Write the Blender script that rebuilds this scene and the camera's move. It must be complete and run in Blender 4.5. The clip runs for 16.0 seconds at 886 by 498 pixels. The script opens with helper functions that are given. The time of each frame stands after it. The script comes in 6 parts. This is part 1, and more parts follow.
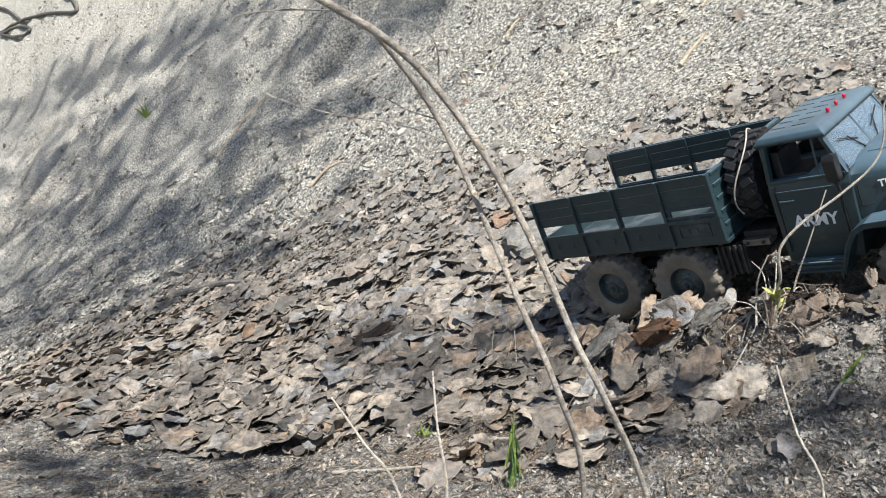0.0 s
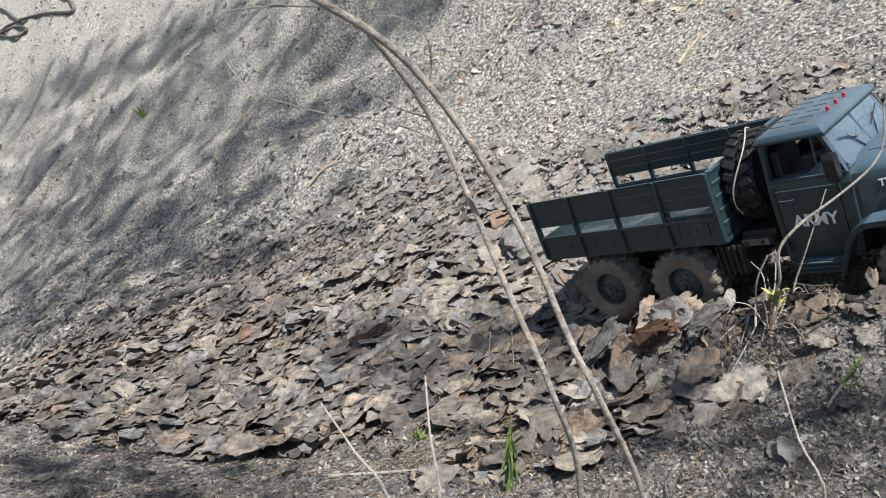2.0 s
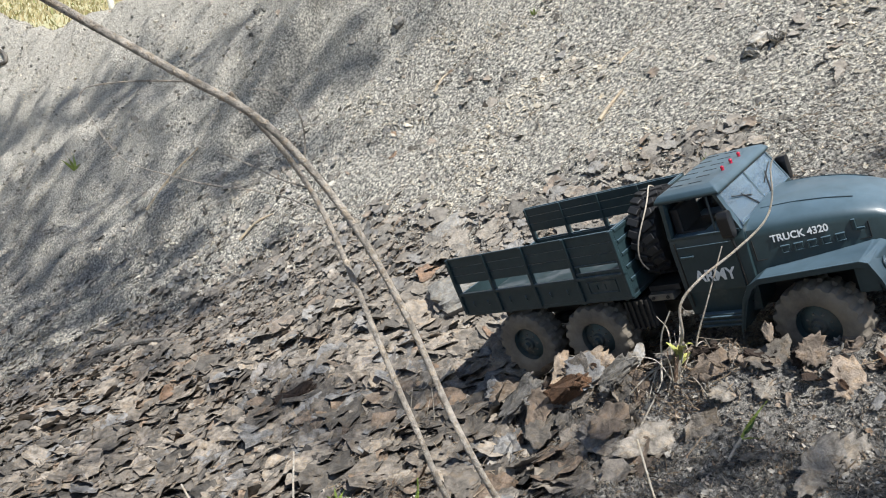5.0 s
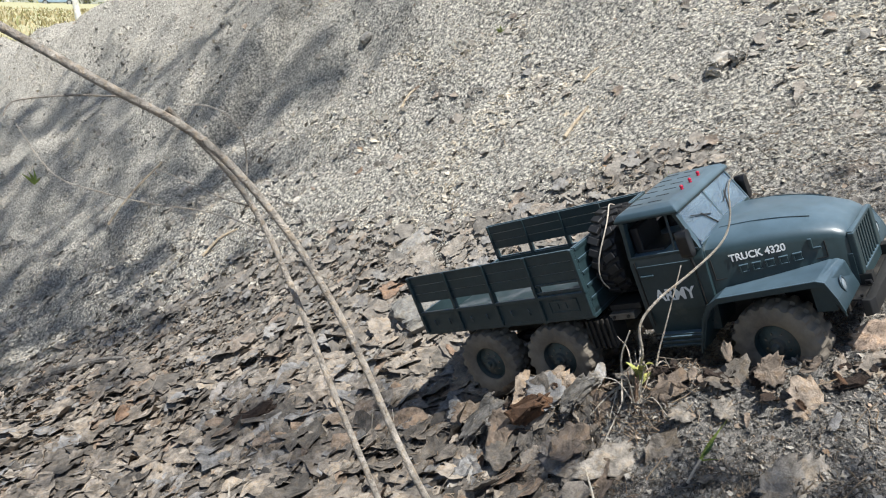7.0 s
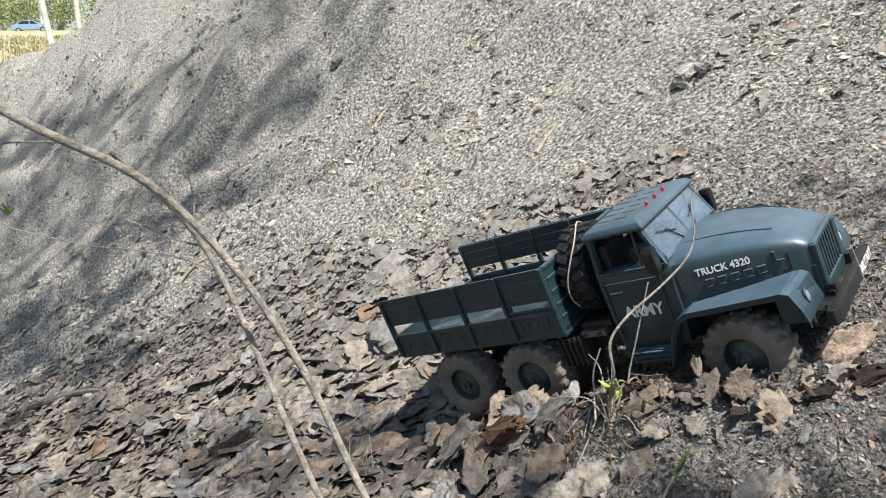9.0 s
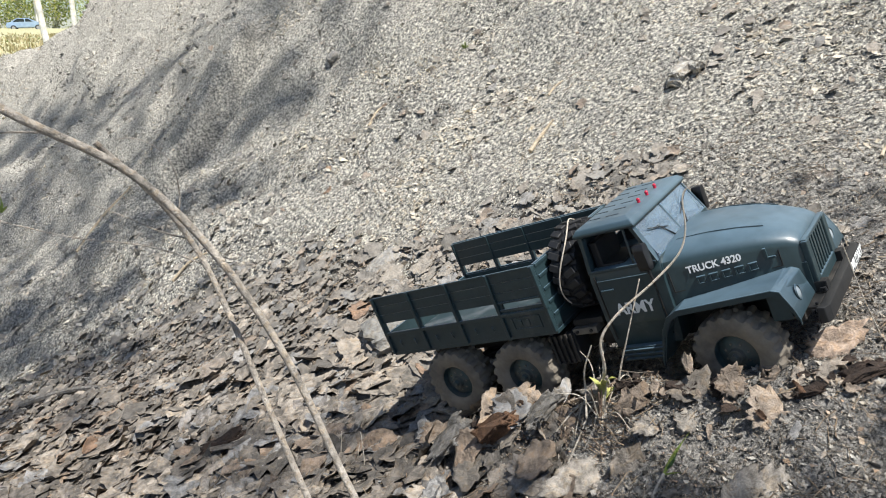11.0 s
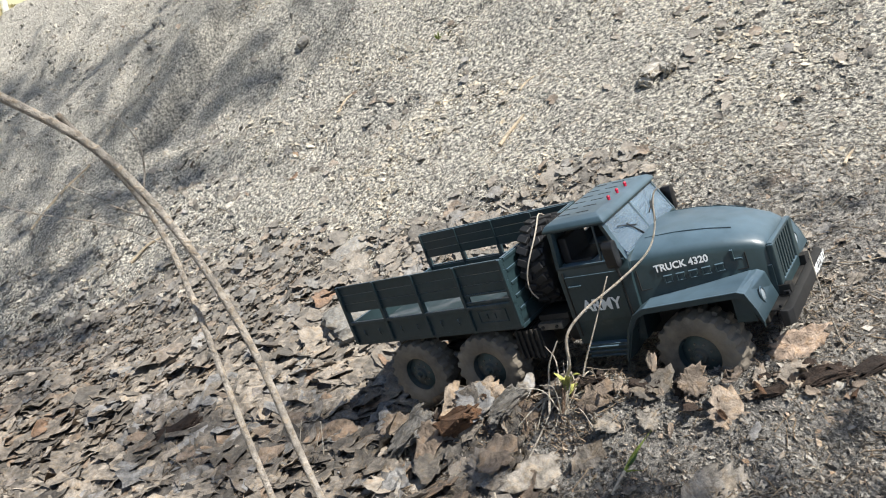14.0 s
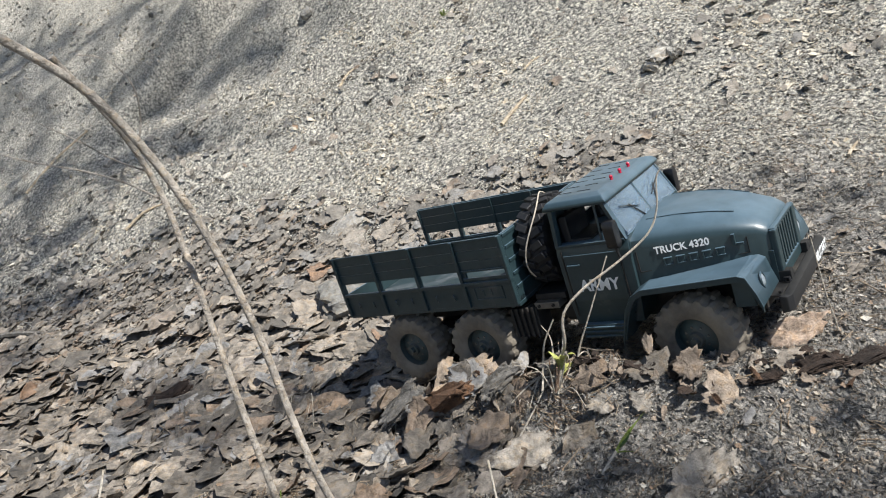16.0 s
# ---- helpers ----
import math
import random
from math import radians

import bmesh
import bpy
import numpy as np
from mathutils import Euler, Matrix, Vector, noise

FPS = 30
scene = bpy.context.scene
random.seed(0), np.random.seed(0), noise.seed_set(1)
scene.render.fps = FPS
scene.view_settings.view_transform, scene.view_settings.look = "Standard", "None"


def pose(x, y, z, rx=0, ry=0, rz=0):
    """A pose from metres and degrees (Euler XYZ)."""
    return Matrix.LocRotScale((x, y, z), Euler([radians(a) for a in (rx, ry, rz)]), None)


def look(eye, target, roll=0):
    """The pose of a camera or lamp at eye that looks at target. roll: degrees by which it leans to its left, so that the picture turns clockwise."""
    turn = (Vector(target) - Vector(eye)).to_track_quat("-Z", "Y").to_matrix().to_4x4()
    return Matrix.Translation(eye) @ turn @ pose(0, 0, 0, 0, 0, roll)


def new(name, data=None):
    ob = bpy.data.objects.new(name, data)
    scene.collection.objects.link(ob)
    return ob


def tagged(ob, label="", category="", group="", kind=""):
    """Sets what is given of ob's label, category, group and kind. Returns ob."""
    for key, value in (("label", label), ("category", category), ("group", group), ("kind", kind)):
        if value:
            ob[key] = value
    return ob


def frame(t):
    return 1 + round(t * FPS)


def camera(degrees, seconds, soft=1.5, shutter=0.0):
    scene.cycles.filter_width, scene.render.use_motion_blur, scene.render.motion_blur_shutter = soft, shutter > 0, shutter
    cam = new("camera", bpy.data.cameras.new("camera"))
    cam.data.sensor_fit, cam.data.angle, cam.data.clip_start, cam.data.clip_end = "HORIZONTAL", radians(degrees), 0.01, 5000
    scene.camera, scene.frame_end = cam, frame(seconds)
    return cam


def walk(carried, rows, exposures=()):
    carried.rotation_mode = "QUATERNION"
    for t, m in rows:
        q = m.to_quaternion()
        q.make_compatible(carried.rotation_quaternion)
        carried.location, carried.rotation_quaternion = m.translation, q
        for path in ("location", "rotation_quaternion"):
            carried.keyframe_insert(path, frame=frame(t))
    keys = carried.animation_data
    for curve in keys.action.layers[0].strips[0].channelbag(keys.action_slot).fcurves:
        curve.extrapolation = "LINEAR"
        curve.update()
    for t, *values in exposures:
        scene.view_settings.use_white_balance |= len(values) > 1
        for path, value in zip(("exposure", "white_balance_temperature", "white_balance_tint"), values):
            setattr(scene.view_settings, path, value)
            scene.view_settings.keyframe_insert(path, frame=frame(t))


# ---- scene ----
cam = camera(59.9, 16.0, soft=1.05)
# time, eye, target, roll
PATH = [
    (0, (0.0106, -0.0094, 0.6130), (-0.0102, 1.8641, -0.0867), -0.09),
    (0.5, (0.0037, -0.0084, 0.6141), (-0.0124, 1.8652, -0.0854), -0.33),
    (1, (0.0060, -0.0086, 0.6136), (-0.0058, 1.8653, -0.0854), -0.29),
    (1.5, (0.0104, -0.0067, 0.6136), (-0.0008, 1.8677, -0.0840), -0.34),
    (2, (0.0131, -0.0014, 0.6110), (-0.0040, 1.8720, -0.0890), -0.18),
    (2.5, (0.0186, -0.0010, 0.6105), (0.0047, 1.8734, -0.0869), -0.03),
    (3, (0.0281, 0.0042, 0.6131), (0.0122, 1.8788, -0.0836), -0.20),
    (3.5, (0.0339, 0.0062, 0.6153), (0.0203, 1.8845, -0.0716), -0.33),
    (4, (0.0353, 0.0051, 0.6199), (0.0362, 1.8961, -0.0315), -0.30),
    (4.5, (0.0428, -0.0015, 0.6214), (0.1108, 1.9013, 0.0093), 0.07),
    (7, (0.0602, 0.0100, 0.6216), (0.2524, 1.9251, 0.0779), 1.15),
    (7.5, (0.0686, 0.0085, 0.6237), (0.3029, 1.9196, 0.0829), 1.27),
    (8, (0.0712, 0.0120, 0.6302), (0.2962, 1.9308, 0.1129), -0.24),
    (10.5, (0.0801, 0.0127, 0.6273), (0.3183, 1.9333, 0.1227), -0.62),
    (11, (0.0793, 0.0127, 0.6261), (0.3248, 1.9315, 0.1180), -0.30),
    (11.5, (0.0790, 0.0146, 0.6222), (0.3559, 1.9278, 0.1094), 0.44),
    (12, (0.0750, 0.0208, 0.6193), (0.3843, 1.9268, 0.0984), 2.05),
    (12.5, (0.0702, 0.0244, 0.6240), (0.4003, 1.9277, 0.1062), 1.97),
    (13, (0.0691, 0.0243, 0.6207), (0.4002, 1.9263, 0.0985), 2.52),
    (13.5, (0.0756, 0.0216, 0.6219), (0.4154, 1.9217, 0.0982), 2.65),
    (14, (0.0759, 0.0201, 0.6232), (0.4145, 1.9197, 0.0968), 2.45),
    (14.5, (0.0750, 0.0221, 0.6214), (0.4115, 1.9201, 0.0884), 2.73),
    (15, (0.0782, 0.0239, 0.6213), (0.4149, 1.9215, 0.0868), 2.68),
    (15.5, (0.0760, 0.0225, 0.6215), (0.4135, 1.9202, 0.0876), 2.82),
    (16, (0.0752, 0.0257, 0.6132), (0.4252, 1.9109, 0.0444), 4.76),
]
# the camera's own exposure drifts a little on the way
STOPS = [(0, 0.12, 6300), (0.5, 0.14, 6300), (1, -0.05, 6300), (2, -0.13, 6300), (3, -0.17, 6300), (4, -0.19, 6300), (4.5, -0.15, 6300), (7, -0.14, 6300), (8, -0.15, 6300), (10.5, -0.03, 6380), (11, -0.05, 6380), (12, -0.06, 6520), (12.5, -0.04, 6520), (13.5, -0.01, 6520), (14, 0.0, 6520), (14.5, -0.09, 6380), (16, -0.14, 6380)]
walk(cam, [(t, look(eye, target, roll)) for t, eye, target, roll in PATH], [(t, 0.86 + s, k, 10) for t, s, k in STOPS])

# ---- sky and sun ----
SUN_DIR = Vector((0.20, -0.37, 1.0)).normalized()
world = bpy.data.worlds.new("sky")
scene.world = world
world.use_nodes = True
wn, wl = world.node_tree.nodes, world.node_tree.links
sky = wn.new("ShaderNodeTexSky")
sky.sky_type, sky.sun_disc = "NISHITA", False
sky.sun_elevation = math.asin(SUN_DIR.z)
sky.sun_rotation = math.atan2(SUN_DIR.x, SUN_DIR.y)
sky.air_density, sky.dust_density = 1.0, 0.7
wn["Background"].inputs["Strength"].default_value = 0.077
wl.new(sky.outputs[0], wn["Background"].inputs["Color"])
sun = new("sun", bpy.data.lights.new("sun", "SUN"))
sun.data.energy, sun.data.angle, sun.data.color = 5.0, radians(0.55), (1.0, 0.97, 0.905)
sun.matrix_world = Matrix.Translation((0, 3, 8)) @ SUN_DIR.to_track_quat("Z", "Y").to_matrix().to_4x4()


# ---- materials ----
def material(name, rough=0.8, metal=0.0):
    m = bpy.data.materials.new(name)
    m.use_nodes = True
    b = m.node_tree.nodes["Principled BSDF"]
    b.inputs["Roughness"].default_value, b.inputs["Metallic"].default_value = rough, metal
    return m, m.node_tree.nodes, m.node_tree.links, b


def noise_node(n, l, scale, detail=6.0, rough=0.6, coord="Object", distort=0.0):
    c = n.new("ShaderNodeTexCoord")
    t = n.new("ShaderNodeTexNoise")
    t.inputs["Scale"].default_value, t.inputs["Detail"].default_value = scale, detail
    t.inputs["Roughness"].default_value, t.inputs["Distortion"].default_value = rough, distort
    l.new(c.outputs[coord], t.inputs["Vector"])
    return t


def ramp(n, l, source, stops):
    r = n.new("ShaderNodeValToRGB")
    e = r.color_ramp.elements
    while len(e) < len(stops):
        e.new(0.5)
    for el, (p, c) in zip(e, stops):
        el.position, el.color = p, (*c, 1)
    l.new(source, r.inputs[0])
    return r.outputs[0]


def mixed(n, l, a, b, factor, how="MIX"):
    m = n.new("ShaderNodeMix")
    m.data_type, m.blend_type = "RGBA", how
    for s, v in ((0, factor), (6, a), (7, b)):
        if isinstance(v, (int, float)):
            m.inputs[s].default_value = v
        elif isinstance(v, tuple):
            m.inputs[s].default_value = (*v, 1)
        else:
            l.new(v, m.inputs[s])
    return m.outputs[2]


def bumped(n, l, b, height, strength=0.4, distance=0.002):
    k = n.new("ShaderNodeBump")
    k.inputs["Strength"].default_value, k.inputs["Distance"].default_value = strength, distance
    l.new(height, k.inputs["Height"])
    l.new(k.outputs[0], b.inputs["Normal"])


def plain(name, colour, rough=0.6, metal=0.0, grain=60.0, spread=0.25, bump=0.2, distance=0.0006, dirt=None, dirt_scale=9.0, dirt_at=(0.5, 0.72)):
    """A painted or moulded surface with fine grain, and dirt in patches."""
    m, n, l, b = material(name, rough, metal)
    t = noise_node(n, l, grain)
    lo, hi = (tuple(c * (1 - spread) for c in colour), tuple(min(1, c * (1 + spread)) for c in colour))
    c = ramp(n, l, t.outputs["Fac"], [(0.3, lo), (0.7, hi)])
    if dirt:
        d = noise_node(n, l, dirt_scale, 8, 0.65)
        f = ramp(n, l, d.outputs["Fac"], [(dirt_at[0], (0, 0, 0)), (dirt_at[1], (1, 1, 1))])
        c = mixed(n, l, c, dirt, f)
        r = mixed(n, l, (rough,) * 3, (0.95,) * 3, f)
        l.new(r, b.inputs["Roughness"])
    l.new(c, b.inputs["Base Color"])
    bumped(n, l, b, t.outputs["Fac"], bump, distance)
    return m


# ---- the hillside's shape ----
def softplus(v, k):
    return k * np.logaddexp(0, v / k)


DIPS = ((0.50, 0.60, 0.11, 0.030), (0.30, 0.97, 0.14, -0.035), (-0.68, 1.15, 0.25, 0.05), (-0.26, 0.85, 0.17, -0.04), (-0.07, 1.11, 0.13, 0.025), (0.02, 0.55, 0.22, -0.03), (0.425, 0.560, 0.040, 0.016), (0.265, 0.705, 0.050, 0.014), (0.34, 0.63, 0.04, 0.008),
        (0.187, 0.762, 0.026, 0.018), (0.212, 0.735, 0.026, 0.024), (0.237, 0.707, 0.026, 0.028), (0.264, 0.680, 0.026, 0.024), (0.294, 0.645, 0.026, 0.025), (0.322, 0.613, 0.026, 0.031), (0.349, 0.587, 0.026, 0.026), (0.378, 0.556, 0.022, 0.012), (0.450, 0.520, 0.030, 0.008))


def hill(x, y):
    """The height of the smooth hillside."""
    x, y = np.asarray(x, float), np.asarray(y, float)
    u, w = -0.375 * x + 0.927 * y, 0.927 * x + 0.375 * y
    crest = 4.46 - 2.85 * np.minimum(w, 0) - 1.55 * np.clip(w, 0, 0.4) - 0.6 * np.clip(w - 0.4, 0, 0.3) + 1.5 * np.maximum(w - 0.7, 0)
    crest = np.minimum(crest, 7.5)
    over = softplus(u - crest, 0.12)
    px, py = x + 0.375 * over, y - 0.927 * over
    yy = 0.45 + softplus(py - 0.45, 0.08)
    yy = 5.6 - softplus(5.6 - yy, 0.2)
    xx = -3.2 + softplus(px + 3.2, 0.2)
    xx = 1.5 - softplus(1.5 - xx, 0.2)
    s = yy - 1
    z = 0.1293 + 0.4129 * xx - 0.0345 * s + 0.1396 * xx**2 + 0.417 * xx * s + 0.3127 * s**2
    z = z + 0.35 * np.clip(px - xx, -4, 8) + 0.5 * np.clip(py - yy, -2, 8) * (py > 2)
    for cx, cy, r, h in DIPS:
        z = z + h * np.exp(-((x - cx) ** 2 + (y - cy) ** 2) / (2 * r * r))
    far = -0.42 + 0.031 * np.minimum(np.hypot(x, y), 120)
    low = z - 0.45 * over
    return np.where(over > 0.3, far + softplus(low - far, 0.05), np.maximum(low, far - 3))


def lattice(ix, iy, seed):
    h = (ix.astype(np.int64) * 374761393 + iy.astype(np.int64) * 668265263 + seed * 1274126177) & 0x7FFFFFFF
    h = ((h ^ (h >> 13)) * 1274126177) & 0x7FFFFFFF
    return ((h ^ (h >> 16)) & 0xFFFF) / 65535.0 - 0.5


def waves(x, y, size, seed):
    """Smooth value noise of -0.5 to 0.5 with lumps of the given size."""
    fx, fy = np.asarray(x) / size, np.asarray(y) / size
    ix, iy = np.floor(fx), np.floor(fy)
    a, b = fx - ix, fy - iy
    a, b = a * a * (3 - 2 * a), b * b * (3 - 2 * b)
    p, q = lattice(ix, iy, seed), lattice(ix + 1, iy, seed)
    r, s = lattice(ix, iy + 1, seed), lattice(ix + 1, iy + 1, seed)
    return (p * (1 - a) + q * a) * (1 - b) + (r * (1 - a) + s * a) * b


SCARP = ((-0.47, 2.375), (-0.16, 2.565), 0.095)
PIT = (0.55, 0.80, 0.055, 0.035)


def ground_z(x, y):
    """The hillside with its lumps, furrows and crumbs."""
    x, y = np.asarray(x, float), np.asarray(y, float)
    near = np.exp(-(np.hypot(x - 0.1, y - 1.2) / 4.2) ** 4)
    d = 0.030 * waves(x, y, 0.45, 3) + 0.014 * waves(x, y, 0.14, 5) + 0.009 * waves(x + 0.4 * y, y * 0.35, 0.07, 8)
    d = d + 0.007 * waves(x, y, 0.045, 11) + 0.005 * waves(x, y, 0.021, 17) + 0.003 * waves(x, y, 0.011, 23)
    # long ridges and furrows that run slantwise up the ash
    along_, across_ = 0.906 * x - 0.423 * y, 0.423 * x + 0.906 * y
    upper_ = np.clip((y - 1.25) / 0.7, 0, 1)
    gully = upper_ * (0.11 * np.abs(waves(along_ * 0.16 + 0.3 * waves(x, y, 0.3, 33), across_, 0.21, 31)) + 0.034 * waves(along_ * 0.2, across_, 0.075, 35) + 0.040 * np.abs(waves(along_ * 0.6, across_, 0.060, 36)) + 0.022 * waves(x, y, 0.085, 37))
    # a small scarp that runs slantwise up the slope
    e = np.array([SCARP[1][0] - SCARP[0][0], SCARP[1][1] - SCARP[0][1]])
    f = ((x - SCARP[0][0]) * e[0] + (y - SCARP[0][1]) * e[1]) / (e @ e)
    q = ((x - SCARP[0][0]) * e[1] - (y - SCARP[0][1]) * e[0]) / np.sqrt(e @ e) + 0.05 * waves(x, y, 0.20, 51) + 0.03 * waves(x, y, 0.06, 52)
    step = SCARP[2] * np.where(q < 0, np.exp(-(q / 0.16) ** 2), np.exp(-(q / 0.022) ** 2)) * np.clip(f * 4 + 0.5, 0, 1) * np.clip((1.1 - f) * 4, 0, 1)
    step = step - 0.055 * np.exp(-((q - 0.03) / 0.020) ** 2) * np.clip(f * 3 + 0.8, 0, 1) * np.clip((1.15 - f) * 4, 0, 1)
    pit = PIT[3] * np.exp(-(((x - PIT[0]) ** 2 + (y - PIT[1]) ** 2) / PIT[2] ** 2) ** 2)
    clods = 0.08 * np.clip((y - 2.7) / 0.8, 0, 1) * np.clip((6.2 - y) / 1.0, 0, 1) * (waves(x, y, 0.16, 43) + 0.6 * np.abs(waves(x, y, 0.09, 44)))
    return hill(x, y) + clods + (d - gully) * near + (1 - near) * 0.12 * waves(x, y, 2.5, 41) - pit + step


# ---- end of the shape ----

# ---- rough ground ----
def spaced(lo, hi, step, reach, grow):
    mid = list(np.arange(lo, hi, step))
    up, s = [mid[-1]], step
    while up[-1] < reach:
        s *= grow if s < 0.08 else 1.25
        up.append(up[-1] + s)
    down, s = [mid[0]], step
    while down[-1] > -reach:
        s *= grow if s < 0.08 else 1.25
        down.append(down[-1] - s)
    return np.array(down[:0:-1] + mid + up[1:])


def link_mesh(name, verts, faces, mat=None, smooth=False):
    me = bpy.data.meshes.new(name)
    me.from_pydata([tuple(v) for v in verts], [], [tuple(f) for f in faces])
    if mat:
        me.materials.append(mat)
    if smooth:
        me.polygons.foreach_set("use_smooth", [True] * len(me.polygons))
    me.update()
    return new(name, me)


gx, gy = spaced(-1.25, 1.25, 0.0084, 420, 1.02), spaced(0.42, 2.66, 0.0092, 420, 1.025)
GX, GY = np.meshgrid(gx, gy)
GZ = ground_z(GX, GY)
nx, ny = len(gx), len(gy)
idx = np.arange(nx * ny).reshape(ny, nx)
quads = np.stack([idx[:-1, :-1], idx[:-1, 1:], idx[1:, 1:], idx[1:, :-1]], -1).reshape(-1, 4)

# ---- ground materials ----
soil, n, l, b = material("ash_soil", 0.95)
fine, mid_n, wide = noise_node(n, l, 150, 11, 0.84), noise_node(n, l, 34, 10, 0.74), noise_node(n, l, 3.2, 6, 0.6, distort=0.6)
grit = noise_node(n, l, 150, 5, 0.7)
ash = ramp(n, l, fine.outputs["Fac"], [(0.41, (0.070, 0.068, 0.065)), (0.475, (0.275, 0.264, 0.239)), (0.53, (0.46, 0.438, 0.388)), (0.60, (0.70, 0.662, 0.58))])
ash = mixed(n, l, ash, ramp(n, l, grit.outputs["Fac"], [(0.38, (0.40, 0.40, 0.41)), (0.50, (1.0, 1.0, 1.0)), (0.60, (1.4, 1.39, 1.34))]), 1.0, "MULTIPLY")
loam = ramp(n, l, fine.outputs["Fac"], [(0.40, (0.038, 0.037, 0.036)), (0.48, (0.22, 0.208, 0.19)), (0.58, (0.54, 0.505, 0.455))])
char = ramp(n, l, fine.outputs["Fac"], [(0.35, (0.016, 0.016, 0.017)), (0.75, (0.085, 0.083, 0.082))])
geo = n.new("ShaderNodeNewGeometry")
sep = n.new("ShaderNodeSeparateXYZ")
l.new(geo.outputs["Position"], sep.inputs[0])


def calc(op, a, c):
    k = n.new("ShaderNodeMath")
    k.operation, k.use_clamp = op, False
    for s, v in ((0, a), (1, c)):
        if isinstance(v, (int, float)):
            k.inputs[s].default_value = v
        else:
            l.new(v, k.inputs[s])
    return k.outputs[0]


# brown loam on the foot of the slope, pale ash higher up, with an uneven border
reach = calc("ADD", calc("ADD", sep.outputs["Y"], calc("MULTIPLY", sep.outputs["X"], 0.35)), calc("MULTIPLY", calc("SUBTRACT", wide.outputs["Fac"], 0.5), 0.9))
up = ramp(n, l, calc("DIVIDE", reach, 2.0), [(0.50, (0, 0, 0)), (0.64, (1, 1, 1))])
c = mixed(n, l, loam, ash, up)
# paler sandy ash towards the crest
sand = ramp(n, l, fine.outputs["Fac"], [(0.40, (0.12, 0.114, 0.10)), (0.48, (0.37, 0.35, 0.305)), (0.58, (0.66, 0.615, 0.53))])
c = mixed(n, l, c, sand, ramp(n, l, calc("DIVIDE", reach, 4.0), [(0.48, (0, 0, 0)), (0.72, (1, 1, 1))]))
burnt = ramp(n, l, mid_n.outputs["Fac"], [(0.50, (0, 0, 0)), (0.66, (1, 1, 1))])
c = mixed(n, l, c, char, mixed(n, l, mixed(n, l, (0.0, 0.0, 0.0), burnt, 0.85), mixed(n, l, (0.0, 0.0, 0.0), burnt, 0.3), up))
warm = noise_node(n, l, 14, 5, 0.6)
straw = ramp(n, l, warm.outputs["Fac"], [(0.60, (0, 0, 0)), (0.74, (1, 1, 1))])
c = mixed(n, l, c, mixed(n, l, (0.30, 0.19, 0.11), fine.outputs["Color"], 0.15), mixed(n, l, straw, (0, 0, 0), up))
# meadow beyond the crest
far = n.new("ShaderNodeVectorMath")
far.operation = "LENGTH"
l.new(geo.outputs["Position"], far.inputs[0])
blades = noise_node(n, l, 6, 8, 0.7)
meadow = ramp(n, l, blades.outputs["Fac"], [(0.35, (0.26, 0.27, 0.12)), (0.6, (0.43, 0.39, 0.25)), (0.75, (0.50, 0.47, 0.33))])
c = mixed(n, l, c, meadow, ramp(n, l, calc("DIVIDE", far.outputs["Value"], 20), [(0.31, (0, 0, 0)), (0.36, (1, 1, 1))]))
l.new(c, b.inputs["Base Color"])
hb = n.new("ShaderNodeMath")
hb.operation = "ADD"
l.new(fine.outputs["Fac"], hb.inputs[0])
l.new(mid_n.outputs["Fac"], hb.inputs[1])
bumped(n, l, b, hb.outputs[0], 1.0, 0.011)

tagged(link_mesh("ground", np.stack([GX, GY, GZ], -1).reshape(-1, 3), quads, soil, True), "steep slope of grey ash and brown earth below a meadow", "ground", kind="structure")


